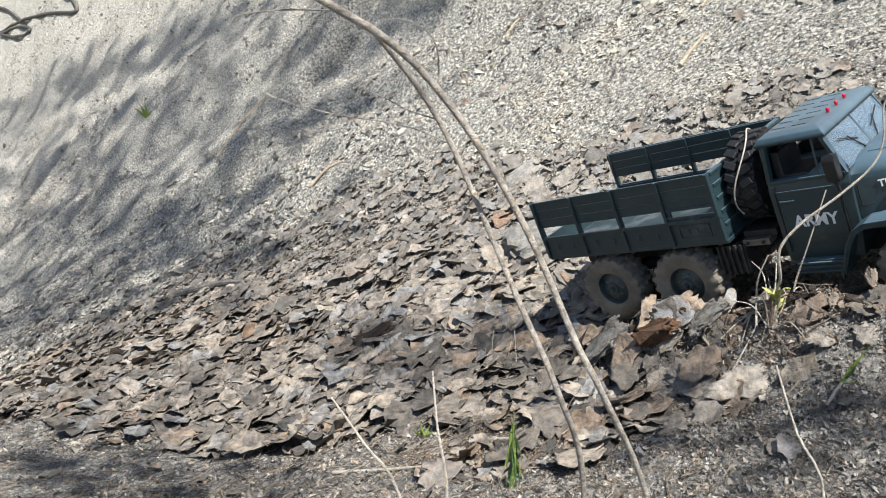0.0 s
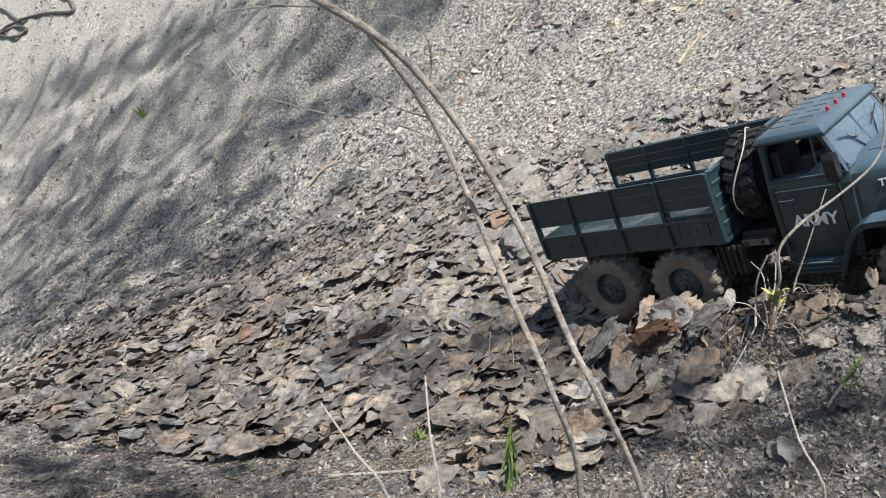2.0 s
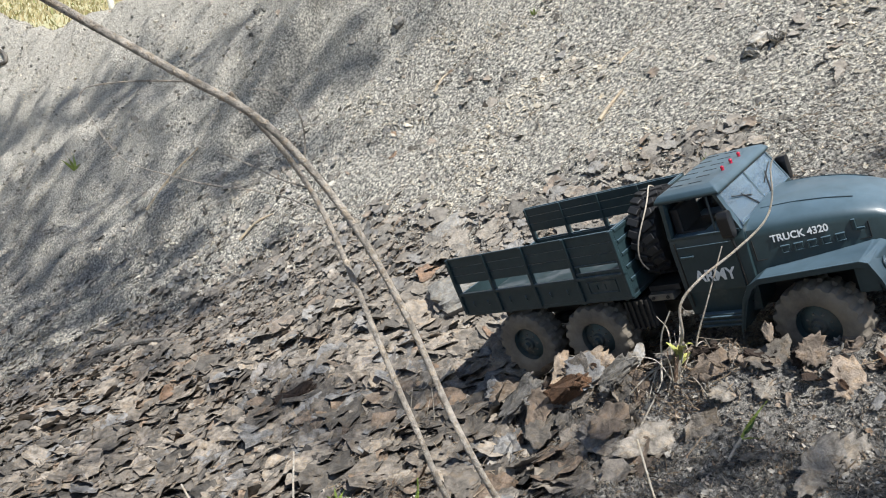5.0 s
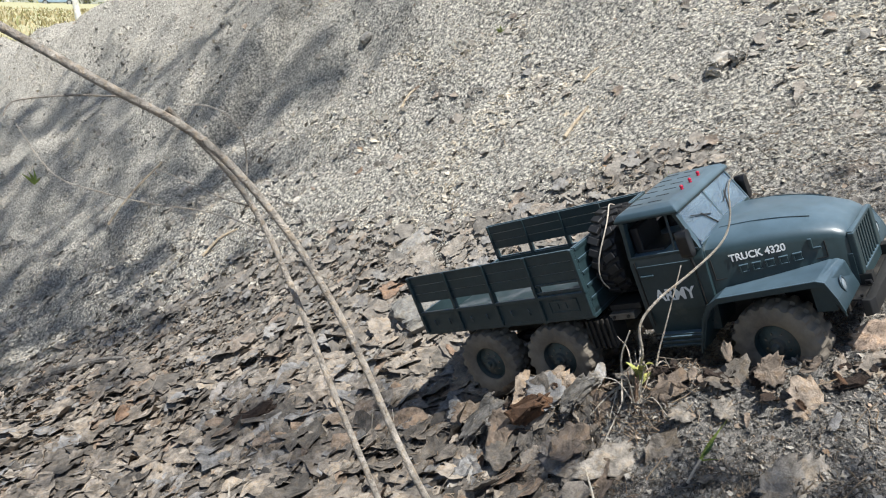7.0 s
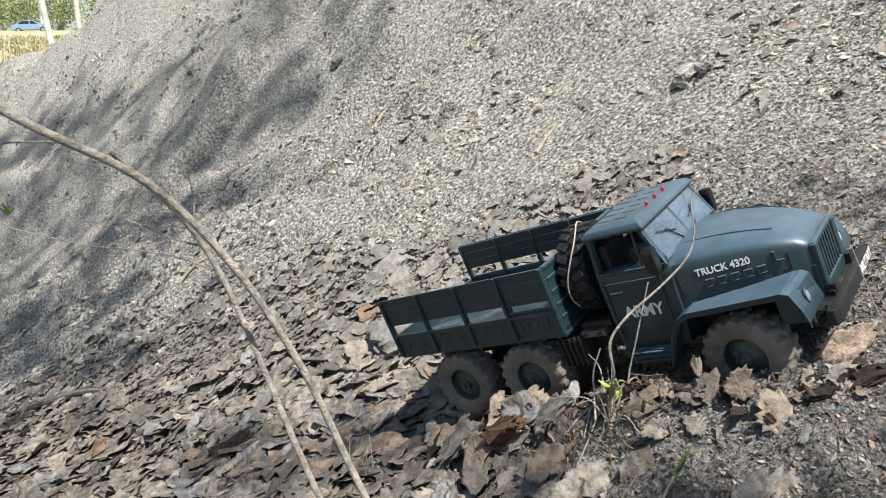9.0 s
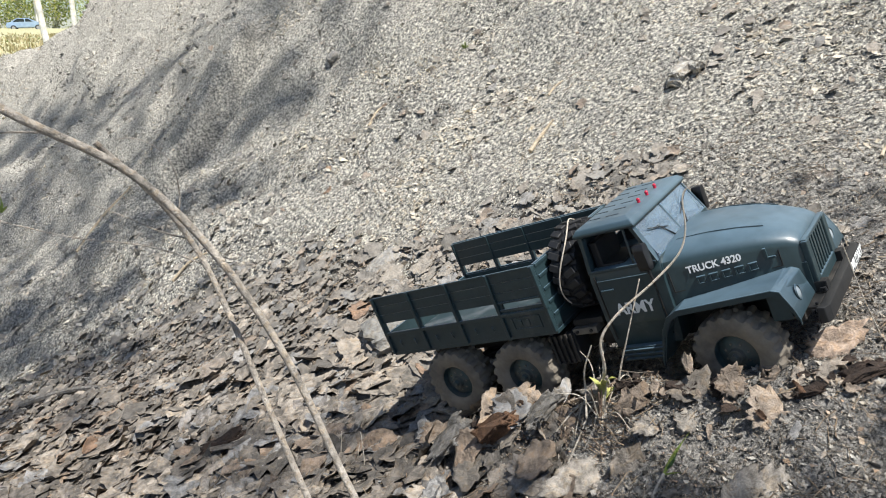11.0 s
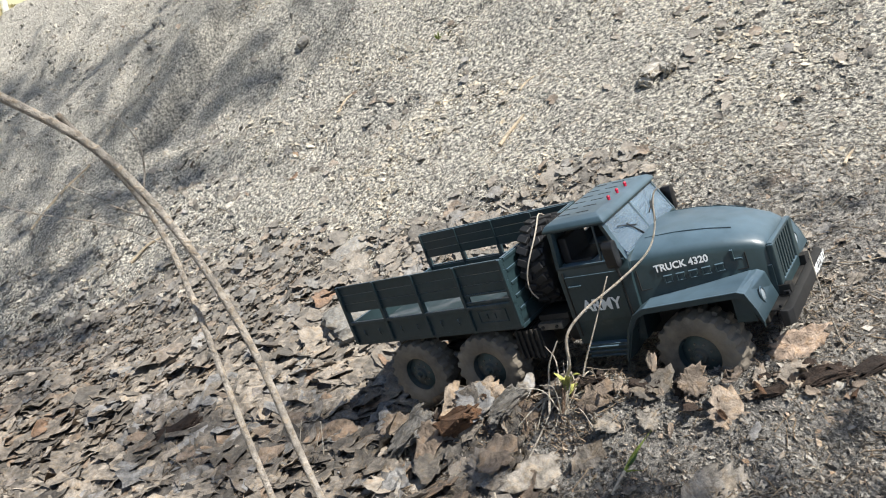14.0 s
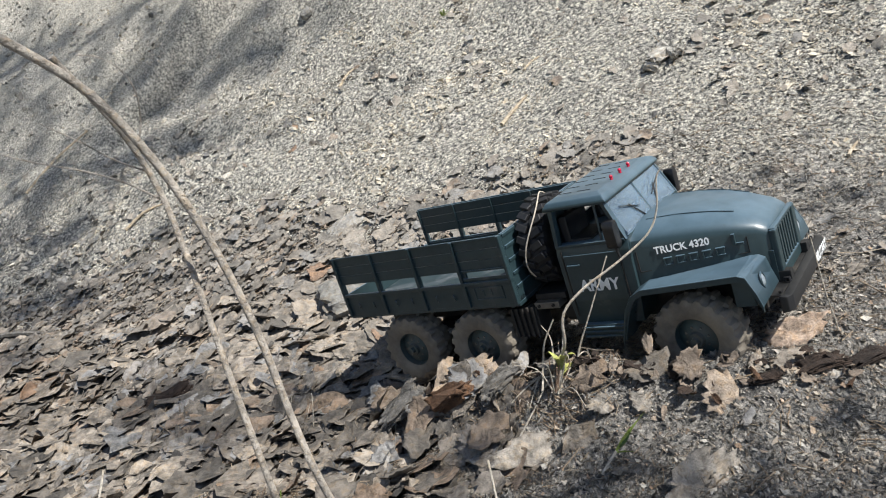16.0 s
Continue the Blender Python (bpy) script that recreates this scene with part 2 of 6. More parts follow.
def litter_material(name, stops, rough, source, scale, spots, spread=0.5, patch=None, dust=False):
    """Dry leaf, bark and stone: a tone for each piece, with veins of stain."""
    m, n, l, b = material(name, rough)
    if source == "island":
        g = n.new("ShaderNodeNewGeometry")
        value = g.outputs["Random Per Island"]
    else:
        g = n.new("ShaderNodeObjectInfo")
        value = g.outputs["Random"]
    base = ramp(n, l, value, stops)
    t1, t2, t3 = noise_node(n, l, scale * 1.4, 8, 0.7), noise_node(n, l, scale * 5.0, 6, 0.72), noise_node(n, l, scale * 2.2, 6, 0.65, distort=0.8)
    # darker and paler areas, brown blotches with soft edges, fine specks
    shade = ramp(n, l, t1.outputs["Fac"], [(0.38, (1 - spread,) * 3), (0.62, (1.0 + spread * 0.5,) * 3)])
    c = mixed(n, l, base, shade, 1.0, "MULTIPLY")
    g = ramp(n, l, t3.outputs["Fac"], [(0.50, (0, 0, 0)), (0.60, (1, 1, 1))])
    c = mixed(n, l, c, mixed(n, l, c, (0.99, 0.91, 0.80), 1.0, "MULTIPLY"), g)
    f = ramp(n, l, t2.outputs["Fac"], [(0.56, (0, 0, 0)), (0.68, (1, 1, 1))])
    c = mixed(n, l, c, spots, mixed(n, l, (0, 0, 0), f, 0.6))
    if dust:
        # ash has washed over the leaves along the upper border of the drift
        place, cut = n.new("ShaderNodeNewGeometry"), n.new("ShaderNodeVectorMath")
        cut.operation = "DOT_PRODUCT"
        l.new(place.outputs["Position"], cut.inputs[0])
        cut.inputs[1].default_value = (0.50, 0.60, 0.0)
        t5 = noise_node(n, l, 26, 7, 0.7, distort=0.5)
        lay = mixed(n, l, ramp(n, l, cut.outputs["Value"], [(0.56, (0.0, 0.0, 0.0)), (0.88, (0.52, 0.52, 0.52))]), ramp(n, l, t5.outputs["Fac"], [(0.36, (0.25, 0.25, 0.25)), (0.58, (1, 1, 1))]), 1.0, "MULTIPLY")
        c = mixed(n, l, c, (0.33, 0.305, 0.265), lay)
    if patch:
        t4 = noise_node(n, l, patch, 5, 0.62, distort=0.7)
        c = mixed(n, l, c, ramp(n, l, t4.outputs["Fac"], [(0.38, (0.50, 0.50, 0.51)), (0.46, (0.82, 0.82, 0.835)), (0.53, (1.04, 1.02, 0.99)), (0.62, (1.30, 1.23, 1.12))]), 1.0, "MULTIPLY")
    l.new(c, b.inputs["Base Color"])
    both = n.new("ShaderNodeMath")
    both.operation = "ADD"
    l.new(t2.outputs["Fac"], both.inputs[0])
    l.new(t3.outputs["Fac"], both.inputs[1])
    bumped(n, l, b, both.outputs[0], 0.9, 0.0030)
    return m


LEAF_STOPS = [(0.0, (0.071, 0.064, 0.057)), (0.14, (0.127, 0.113, 0.097)), (0.38, (0.193, 0.168, 0.141)), (0.62, (0.28, 0.243, 0.201)), (0.76, (0.355, 0.308, 0.254)), (0.79, (0.181, 0.179, 0.178)), (0.87, (0.245, 0.239, 0.233)), (0.92, (0.222, 0.172, 0.13)), (1.0, (0.285, 0.208, 0.148))]
leaf_many = litter_material("dry_leaf_litter", LEAF_STOPS, 0.85, "island", 52, (0.06, 0.052, 0.045), 0.62, None, True)
leaf_one = litter_material("dry_leaf", [(0.0, (0.125, 0.110, 0.093))] + LEAF_STOPS[2:], 0.85, "object", 1.9, (0.07, 0.06, 0.05))
leaf_pale = litter_material("pale_leaf", [(0.0, (0.26, 0.226, 0.186)), (1.0, (0.34, 0.293, 0.242))], 0.85, "object", 60, (0.20, 0.12, 0.07), 0.62)
leaf_grey = litter_material("grey_leaf", [(0.0, (0.21, 0.205, 0.20)), (1.0, (0.31, 0.30, 0.285))], 0.85, "object", 50, (0.10, 0.09, 0.08), 0.62)
leaf_peach = litter_material("peach_leaf", [(0.0, (0.42, 0.32, 0.245)), (1.0, (0.48, 0.365, 0.28))], 0.85, "object", 60, (0.33, 0.19, 0.11), 0.62)
leaf_buff = litter_material("buff_leaf", [(0.0, (0.26, 0.21, 0.16)), (1.0, (0.34, 0.275, 0.215))], 0.85, "object", 60, (0.14, 0.09, 0.055), 0.62)
leaf_dun = litter_material("dun_leaf", [(0.0, (0.235, 0.212, 0.182)), (1.0, (0.30, 0.27, 0.232))], 0.85, "object", 55, (0.11, 0.09, 0.07), 0.62)
leaf_tan = litter_material("tan_leaf", [(0.0, (0.20, 0.158, 0.122)), (1.0, (0.28, 0.225, 0.175))], 0.85, "object", 60, (0.10, 0.06, 0.04), 0.5)
leaf_rust = litter_material("rust_leaf", [(0.0, (0.20, 0.130, 0.088)), (1.0, (0.26, 0.178, 0.124))], 0.85, "object", 60, (0.09, 0.05, 0.03), 0.5)
bark_dark = litter_material("dark_bark", [(0.0, (0.022, 0.014, 0.010)), (1.0, (0.045, 0.028, 0.019))], 0.9, "object", 70, (0.02, 0.015, 0.012), 0.5)
stone_grey = litter_material("grey_stone", [(0.0, (0.20, 0.195, 0.18)), (1.0, (0.36, 0.34, 0.31))], 0.9, "object", 55, (0.10, 0.095, 0.085), 0.45)
chip_many = litter_material("stone_chips", [(0.0, (0.10, 0.097, 0.09)), (0.25, (0.22, 0.21, 0.19)), (0.6, (0.36, 0.34, 0.305)), (0.9, (0.52, 0.485, 0.42))], 0.9, "island", 80, (0.08, 0.075, 0.07), 0.3)
crumb_many = litter_material("earth_crumbs", [(0.0, (0.026, 0.024, 0.022)), (0.40, (0.15, 0.136, 0.118)), (0.8, (0.36, 0.325, 0.28)), (1.0, (0.46, 0.42, 0.36))], 0.95, "island", 90, (0.03, 0.025, 0.02), 0.3)
wood_pale = litter_material("pale_wood", [(0.0, (0.36, 0.30, 0.21)), (1.0, (0.50, 0.42, 0.31))], 0.8, "object", 60, (0.22, 0.16, 0.1), 0.3)
straw_many = litter_material("dry_straw", [(0.0, (0.20, 0.15, 0.10)), (0.5, (0.36, 0.28, 0.19)), (1.0, (0.46, 0.40, 0.31))], 0.8, "island", 60, (0.2, 0.14, 0.09), 0.3)
stem_dry = litter_material("dry_stem", [(0.0, (0.47, 0.42, 0.35)), (1.0, (0.58, 0.53, 0.45))], 0.75, "object", 90, (0.22, 0.16, 0.12), 0.35)
twig_bark = litter_material("twig_bark", [(0.0, (0.36, 0.318, 0.268)), (1.0, (0.46, 0.41, 0.35))], 0.8, "object", 120, (0.09, 0.07, 0.06), 0.45)
fresh_green = litter_material("fresh_green", [(0.0, (0.16, 0.23, 0.035)), (1.0, (0.24, 0.31, 0.06))], 0.55, "object", 60, (0.20, 0.26, 0.07), 0.3)
sprout_green = litter_material("sprout_green", [(0.0, (0.40, 0.44, 0.12)), (1.0, (0.52, 0.54, 0.20))], 0.55, "object", 60, (0.36, 0.34, 0.12), 0.3)
deep_green = litter_material("deep_green", [(0.0, (0.045, 0.10, 0.025)), (1.0, (0.06, 0.13, 0.03))], 0.5, "object", 60, (0.10, 0.16, 0.05), 0.3)
fragment_many = litter_material("bark_fragments", [(0.0, (0.14, 0.133, 0.12)), (0.15, (0.29, 0.274, 0.240)), (0.45, (0.43, 0.404, 0.348)), (0.80, (0.565, 0.528, 0.452)), (0.985, (0.625, 0.583, 0.498)), (0.995, (0.42, 0.30, 0.21))], 0.85, "island", 70, (0.14, 0.13, 0.12), 0.3, 4.2)
loam_bits = litter_material("leaf_bits", [(0.0, (0.04, 0.039, 0.038)), (0.3, (0.168, 0.16, 0.147)), (0.6, (0.358, 0.333, 0.293)), (0.85, (0.56, 0.523, 0.461)), (0.95, (0.403, 0.282, 0.188)), (1.0, (0.564, 0.524, 0.457))], 0.85, "island", 70, (0.06, 0.05, 0.04), 0.3)
bark_grey = litter_material("grey_bark", [(0.0, (0.15, 0.142, 0.13)), (1.0, (0.21, 0.195, 0.175))], 0.9, "object", 70, (0.05, 0.045, 0.04), 0.5)
dusty_bits = litter_material("dusty_leaf_bits", [(0.0, (0.14, 0.137, 0.131)), (0.3, (0.26, 0.25, 0.232)), (0.7, (0.40, 0.376, 0.332)), (1.0, (0.56, 0.52, 0.445))], 0.85, "island", 55, (0.09, 0.085, 0.08), 0.5)
fibre_many = litter_material("root_fibres", [(0.0, (0.075, 0.064, 0.053)), (0.5, (0.23, 0.195, 0.155)), (0.9, (0.34, 0.26, 0.18)), (1.0, (0.40, 0.34, 0.26))], 0.85, "island", 60, (0.12, 0.08, 0.05), 0.3)
bark_rust = litter_material("rust_bark", [(0.0, (0.085, 0.045, 0.024)), (1.0, (0.12, 0.064, 0.034))], 0.9, "object", 70, (0.03, 0.02, 0.015), 0.5)
fibre_rust = litter_material("rust_fibres", [(0.0, (0.11, 0.075, 0.05)), (0.5, (0.24, 0.175, 0.12)), (1.0, (0.40, 0.32, 0.23))], 0.85, "island", 60, (0.12, 0.08, 0.05), 0.3)
stone_pale = litter_material("pale_stone", [(0.0, (0.42, 0.40, 0.36)), (1.0, (0.52, 0.49, 0.44))], 0.9, "object", 55, (0.16, 0.15, 0.135), 0.45)

# ---- mesh helpers ----
def part(name, bm, mat, parent=None, label="", smooth=False):
    """Links a bmesh as one mesh object under a thing or a part."""
    bmesh.ops.recalc_face_normals(bm, faces=bm.faces)
    me = bpy.data.meshes.new(name)
    bm.to_mesh(me)
    bm.free()
    me.materials.append(mat)
    if smooth:
        me.polygons.foreach_set("use_smooth", [True] * len(me.polygons))
        me.set_sharp_from_angle(angle=radians(40))
    ob = new(name, me)
    if parent:
        ob.parent = parent
    if label:
        ob["label"] = label
    return ob


def softened(bm, width, segments=2):
    if width:
        bmesh.ops.bevel(bm, geom=list(bm.edges), offset=width, segments=segments, affect="EDGES", profile=0.6, clamp_overlap=True)
    return bm


def boxes(*rows, bevel=0.0006):
    """Boxes of x0, x1, y0, y1, z0, z1 in one bmesh."""
    out = bmesh.new()
    for x0, x1, y0, y1, z0, z1 in rows:
        bmesh.ops.create_cube(out, size=1, matrix=Matrix.Translation(((x0 + x1) / 2, (y0 + y1) / 2, (z0 + z1) / 2)) @ Matrix.Diagonal((abs(x1 - x0), abs(y1 - y0), abs(z1 - z0), 1)))
    return softened(out, bevel)


def beams(*rows, bevel=0.0005):
    """Square bars between two points: p, q, width, depth."""
    out = bmesh.new()
    for p, q, w, d in rows:
        p, q = Vector(p), Vector(q)
        turn = (q - p).to_track_quat("Z", "X").to_matrix().to_4x4()
        bmesh.ops.create_cube(out, size=1, matrix=Matrix.Translation((p + q) / 2) @ turn @ Matrix.Diagonal((w, d, (q - p).length, 1)))
    return softened(out, bevel)


def rods(*rows, sides=12):
    """Round bars between two points: p, q, radius."""
    out = bmesh.new()
    for p, q, r in rows:
        p, q = Vector(p), Vector(q)
        turn = (q - p).to_track_quat("Z", "X").to_matrix().to_4x4()
        bmesh.ops.create_cone(out, cap_ends=True, segments=sides, radius1=r, radius2=r, depth=(q - p).length, matrix=Matrix.Translation((p + q) / 2) @ turn)
    return out


def prism(profile, y0, y1, bevel=0.0008):
    """An outline of (x, z) pulled from y0 to y1."""
    bm = bmesh.new()
    a = [bm.verts.new((x, y0, z)) for x, z in profile]
    b = [bm.verts.new((x, y1, z)) for x, z in profile]
    bm.faces.new(a)
    bm.faces.new(b[::-1])
    for i in range(len(a)):
        j = (i + 1) % len(a)
        bm.faces.new((a[i], b[i], b[j], a[j]))
    return softened(bm, bevel)


def loft(rings, closed=True, caps=True, bm=None):
    """Skins rings of points of equal number."""
    bm = bm or bmesh.new()
    vs = [[bm.verts.new(p) for p in r] for r in rings]
    n = len(vs[0])
    for a, b in zip(vs, vs[1:]):
        for i in range(n if closed else n - 1):
            j = (i + 1) % n
            bm.faces.new((a[i], a[j], b[j], b[i]))
    if caps:
        bm.faces.new(vs[0][::-1])
        bm.faces.new(vs[-1])
    return bm


def tube(points, radii, sides=8, bm=None):
    """A tapered tube along points."""
    pts = [Vector(p) for p in points]
    rings = []
    for i, p in enumerate(pts):
        d = (pts[min(i + 1, len(pts) - 1)] - pts[max(i - 1, 0)]).normalized()
        a = d.orthogonal().normalized() if i == 0 else (a - d * a.dot(d)).normalized()
        b = d.cross(a)
        r = radii if isinstance(radii, (int, float)) else radii[0] + (radii[1] - radii[0]) * i / (len(pts) - 1)
        rings.append([p + (a * math.cos(t) + b * math.sin(t)) * r for t in (2 * math.pi * k / sides for k in range(sides))])
    return loft(rings, bm=bm)


def smooth_path(points, n=6):
    """Catmull-Rom through points."""
    p = [Vector(q) for q in points]
    p = [2 * p[0] - p[1], *p, 2 * p[-1] - p[-2]]
    out = []
    for i in range(1, len(p) - 2):
        for k in range(n):
            t = k / n
            out.append(0.5 * (2 * p[i] + (p[i + 1] - p[i - 1]) * t + (2 * p[i - 1] - 5 * p[i] + 4 * p[i + 1] - p[i + 2]) * t * t + (3 * p[i] - p[i - 1] - 3 * p[i + 1] + p[i + 2]) * t**3))
    return out + [p[-2]]


def revolve(profile, sides=40, axis="Y"):
    """Turns (radius, along) about the axis; the profile is a closed loop."""
    rings = []
    for k in range(sides):
        t = 2 * math.pi * k / sides
        rings.append([(r * math.cos(t), h, r * math.sin(t)) for r, h in profile])
    bm = bmesh.new()
    vs = [[bm.verts.new(p) for p in r] for r in rings]
    n = len(profile)
    for k in range(sides):
        a, b = vs[k], vs[(k + 1) % sides]
        for i in range(n):
            j = (i + 1) % n
            bm.faces.new((a[i], a[j], b[j], b[i]))
    return bm


def lettering(text, height, mat, parent, m, width=None, label=""):
    """Raised letters of the built-in font."""
    c = bpy.data.curves.new("lettering", "FONT")
    c.body, c.size, c.extrude, c.offset = text, height / 0.69, 0.00015, height * 0.035
    o = new("lettering_source", c)
    bpy.context.view_layer.update()
    me = bpy.data.meshes.new_from_object(o.evaluated_get(bpy.context.evaluated_depsgraph_get()))
    bpy.data.objects.remove(o)
    xs = [v.co.x for v in me.vertices]
    k = width / (max(xs) - min(xs)) if width else 1
    for v in me.vertices:
        v.co.x = (v.co.x - min(xs)) * k
    me.materials.clear()
    me.materials.append(mat)
    ob = new("lettering", me)
    ob.parent, ob.matrix_basis = parent, m
    if label:
        ob["label"] = label
    return ob


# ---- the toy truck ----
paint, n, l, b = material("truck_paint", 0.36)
grain = noise_node(n, l, 180)
c = ramp(n, l, grain.outputs["Fac"], [(0.3, (0.016, 0.031, 0.035)), (0.7, (0.022, 0.041, 0.047))])
smear = noise_node(n, l, 24, 8, 0.65)
c = mixed(n, l, c, (0.17, 0.16, 0.14), ramp(n, l, smear.outputs["Fac"], [(0.60, (0, 0, 0)), (0.95, (0.8, 0.8, 0.8))]))
# the sky's bluish sheen on upward faces, painted into the colour
upward = n.new("ShaderNodeNewGeometry")
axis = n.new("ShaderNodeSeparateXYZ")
l.new(upward.outputs["Normal"], axis.inputs[0])
sheen_grain = noise_node(n, l, 55, 6, 0.6)
lay = mixed(n, l, ramp(n, l, axis.outputs["Z"], [(0.35, (0, 0, 0)), (0.95, (0.38, 0.38, 0.38))]), ramp(n, l, sheen_grain.outputs["Fac"], [(0.3, (0.6, 0.6, 0.6)), (0.7, (1, 1, 1))]), 1.0, "MULTIPLY")
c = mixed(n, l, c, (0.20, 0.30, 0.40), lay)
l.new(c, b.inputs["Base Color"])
bumped(n, l, b, grain.outputs["Fac"], 0.12, 0.0002)
frame_black = plain("truck_frame", (0.011, 0.011, 0.011), 0.6, 0.0, 120, 0.3, 0.2, 0.0003, dirt=(0.055, 0.047, 0.038), dirt_scale=40)
bed_floor = plain("bed_floor", (0.020, 0.036, 0.042), 0.5, 0.0, 120, 0.2, 0.2, 0.0003, dirt=(0.10, 0.11, 0.12), dirt_scale=30)
rubber = plain("muddy_rubber", (0.045, 0.040, 0.036), 0.85, 0.0, 160, 0.3, 0.6, 0.0008, dirt=(0.21, 0.18, 0.14), dirt_scale=34, dirt_at=(0.22, 0.62))
mirror_black = plain("mirror_black", (0.005, 0.005, 0.006), 0.4, 0, 120, 0.2, 0.1)
clean_rubber = plain("black_rubber", (0.009, 0.009, 0.010), 0.6, 0.0, 160, 0.3, 0.4, 0.0004)
rim_green = plain("rim_green", (0.034, 0.058, 0.062), 0.5, 0.2, 140, 0.2, 0.2, 0.0003, dirt=(0.13, 0.11, 0.085), dirt_scale=50, dirt_at=(0.45, 0.75))
letter_white = plain("letter_white", (0.72, 0.73, 0.72), 0.5, 0, 200, 0.06, 0.1, 0.0001)
lamp_red = plain("lamp_red", (0.42, 0.012, 0.04), 0.25, 0, 80, 0.1, 0.0)
lens_clear = plain("lens_clear", (0.36, 0.41, 0.44), 0.15, 0.3, 90, 0.1, 0.1)
bracket_tan = plain("bracket_tan", (0.16, 0.15, 0.13), 0.5, 0.5, 90, 0.3, 0.2)
bumper_dark = plain("bumper_dark", (0.014, 0.014, 0.014), 0.6, 0, 120, 0.3, 0.2, 0.0003, dirt=(0.028, 0.025, 0.022), dirt_scale=30, dirt_at=(0.58, 0.95))
cord_pale = plain("cord_pale", (0.42, 0.37, 0.30), 0.8, 0, 300, 0.3, 0.4)
pane, _, _, pb = material("windscreen_glass", 0.06)
pb.inputs["Base Color"].default_value = (0.32, 0.46, 0.60, 1)
pb.inputs["Transmission Weight"].default_value = 0.78
pb.inputs["IOR"].default_value = 1.6


def build_wheel(name, tyre_mat, parent, m):
    """One wheel with its axle along y; the outer face looks to -y."""
    R, W = 0.0375, 0.0285
    h = W / 2
    prof = [(0.0186, -0.80), (0.0225, -0.98), (0.0285, -1.00), (0.0325, -0.97), (0.0350, -0.90), (0.0360, -0.72), (0.0362, -0.40), (0.0362, -0.06), (0.0362, 0.06), (0.0362, 0.40), (0.0360, 0.72), (0.0350, 0.90), (0.0325, 0.97), (0.0285, 1.00), (0.0225, 0.98), (0.0186, 0.80)]
    bm, rings = bmesh.new(), []
    for k in range(120):
        t, ring = 2 * math.pi * k / 120, []
        for i, (rad, y) in enumerate(prof):
            lug = 3 <= i <= 12 and ((k + (3 if y > 0 else 0) + (1 if abs(y) < 0.2 else 0)) % 6) < 3
            groove = -0.0011 if 3 <= i <= 12 and not lug else 0.0
            rr = rad + (0.0013 if lug and 4 <= i <= 11 else 0.0) + groove
            ring.append((rr * math.cos(t), y * h * (1.04 if lug and i in (3, 4, 11, 12) else 1.0), rr * math.sin(t)))
        rings.append([bm.verts.new(p) for p in ring])
    for k in range(120):
        p, q = rings[k], rings[(k + 1) % 120]
        for i in range(len(prof)):
            j = (i + 1) % len(prof)
            bm.faces.new((p[i], p[j], q[j], q[i]))
    tyre = part(name, bm, tyre_mat, parent, "brown mud-caked rubber tyre with blocky tread" if tyre_mat is rubber else "black rubber tyre with blocky tread", True)
    tyre.matrix_basis = m
    face = [(0.0189, -0.0100), (0.0189, 0.0100), (0.0176, 0.0100), (0.0168, -0.0030), (0.0125, -0.0052), (0.0070, -0.0080), (0.0070, -0.0098), (0.0128, -0.0072), (0.0172, -0.0052), (0.0182, -0.0112)]
    part("rim", revolve(face, 44), rim_green, tyre, "dark green dished rim", True)
    hub = bmesh.new()
    bmesh.ops.create_cone(hub, cap_ends=True, segments=20, radius1=0.0072, radius2=0.0058, depth=0.004, matrix=pose(0, -0.0105, 0, 90))
    bmesh.ops.create_cone(hub, cap_ends=True, segments=16, radius1=0.0034, radius2=0.0026, depth=0.004, matrix=pose(0, -0.0140, 0, 90))
    part("hub", hub, rim_green, tyre, "", True)
    nuts = bmesh.new()
    for k in range(8):
        a = 2 * math.pi * k / 8
        bmesh.ops.create_cone(nuts, cap_ends=True, segments=6, radius1=0.0011, radius2=0.0010, depth=0.0024, matrix=Matrix.Translation((0.0102 * math.cos(a), -0.0080, 0.0102 * math.sin(a))) @ pose(0, 0, 0, 90))
    part("wheel_nuts", nuts, bracket_tan, tyre)
    back = bmesh.new()
    bmesh.ops.create_cone(back, cap_ends=True, segments=28, radius1=0.0182, radius2=0.0182, depth=0.003, matrix=pose(0, 0.004, 0, 90))
    part("brake_drum", back, frame_black, tyre)
    return tyre


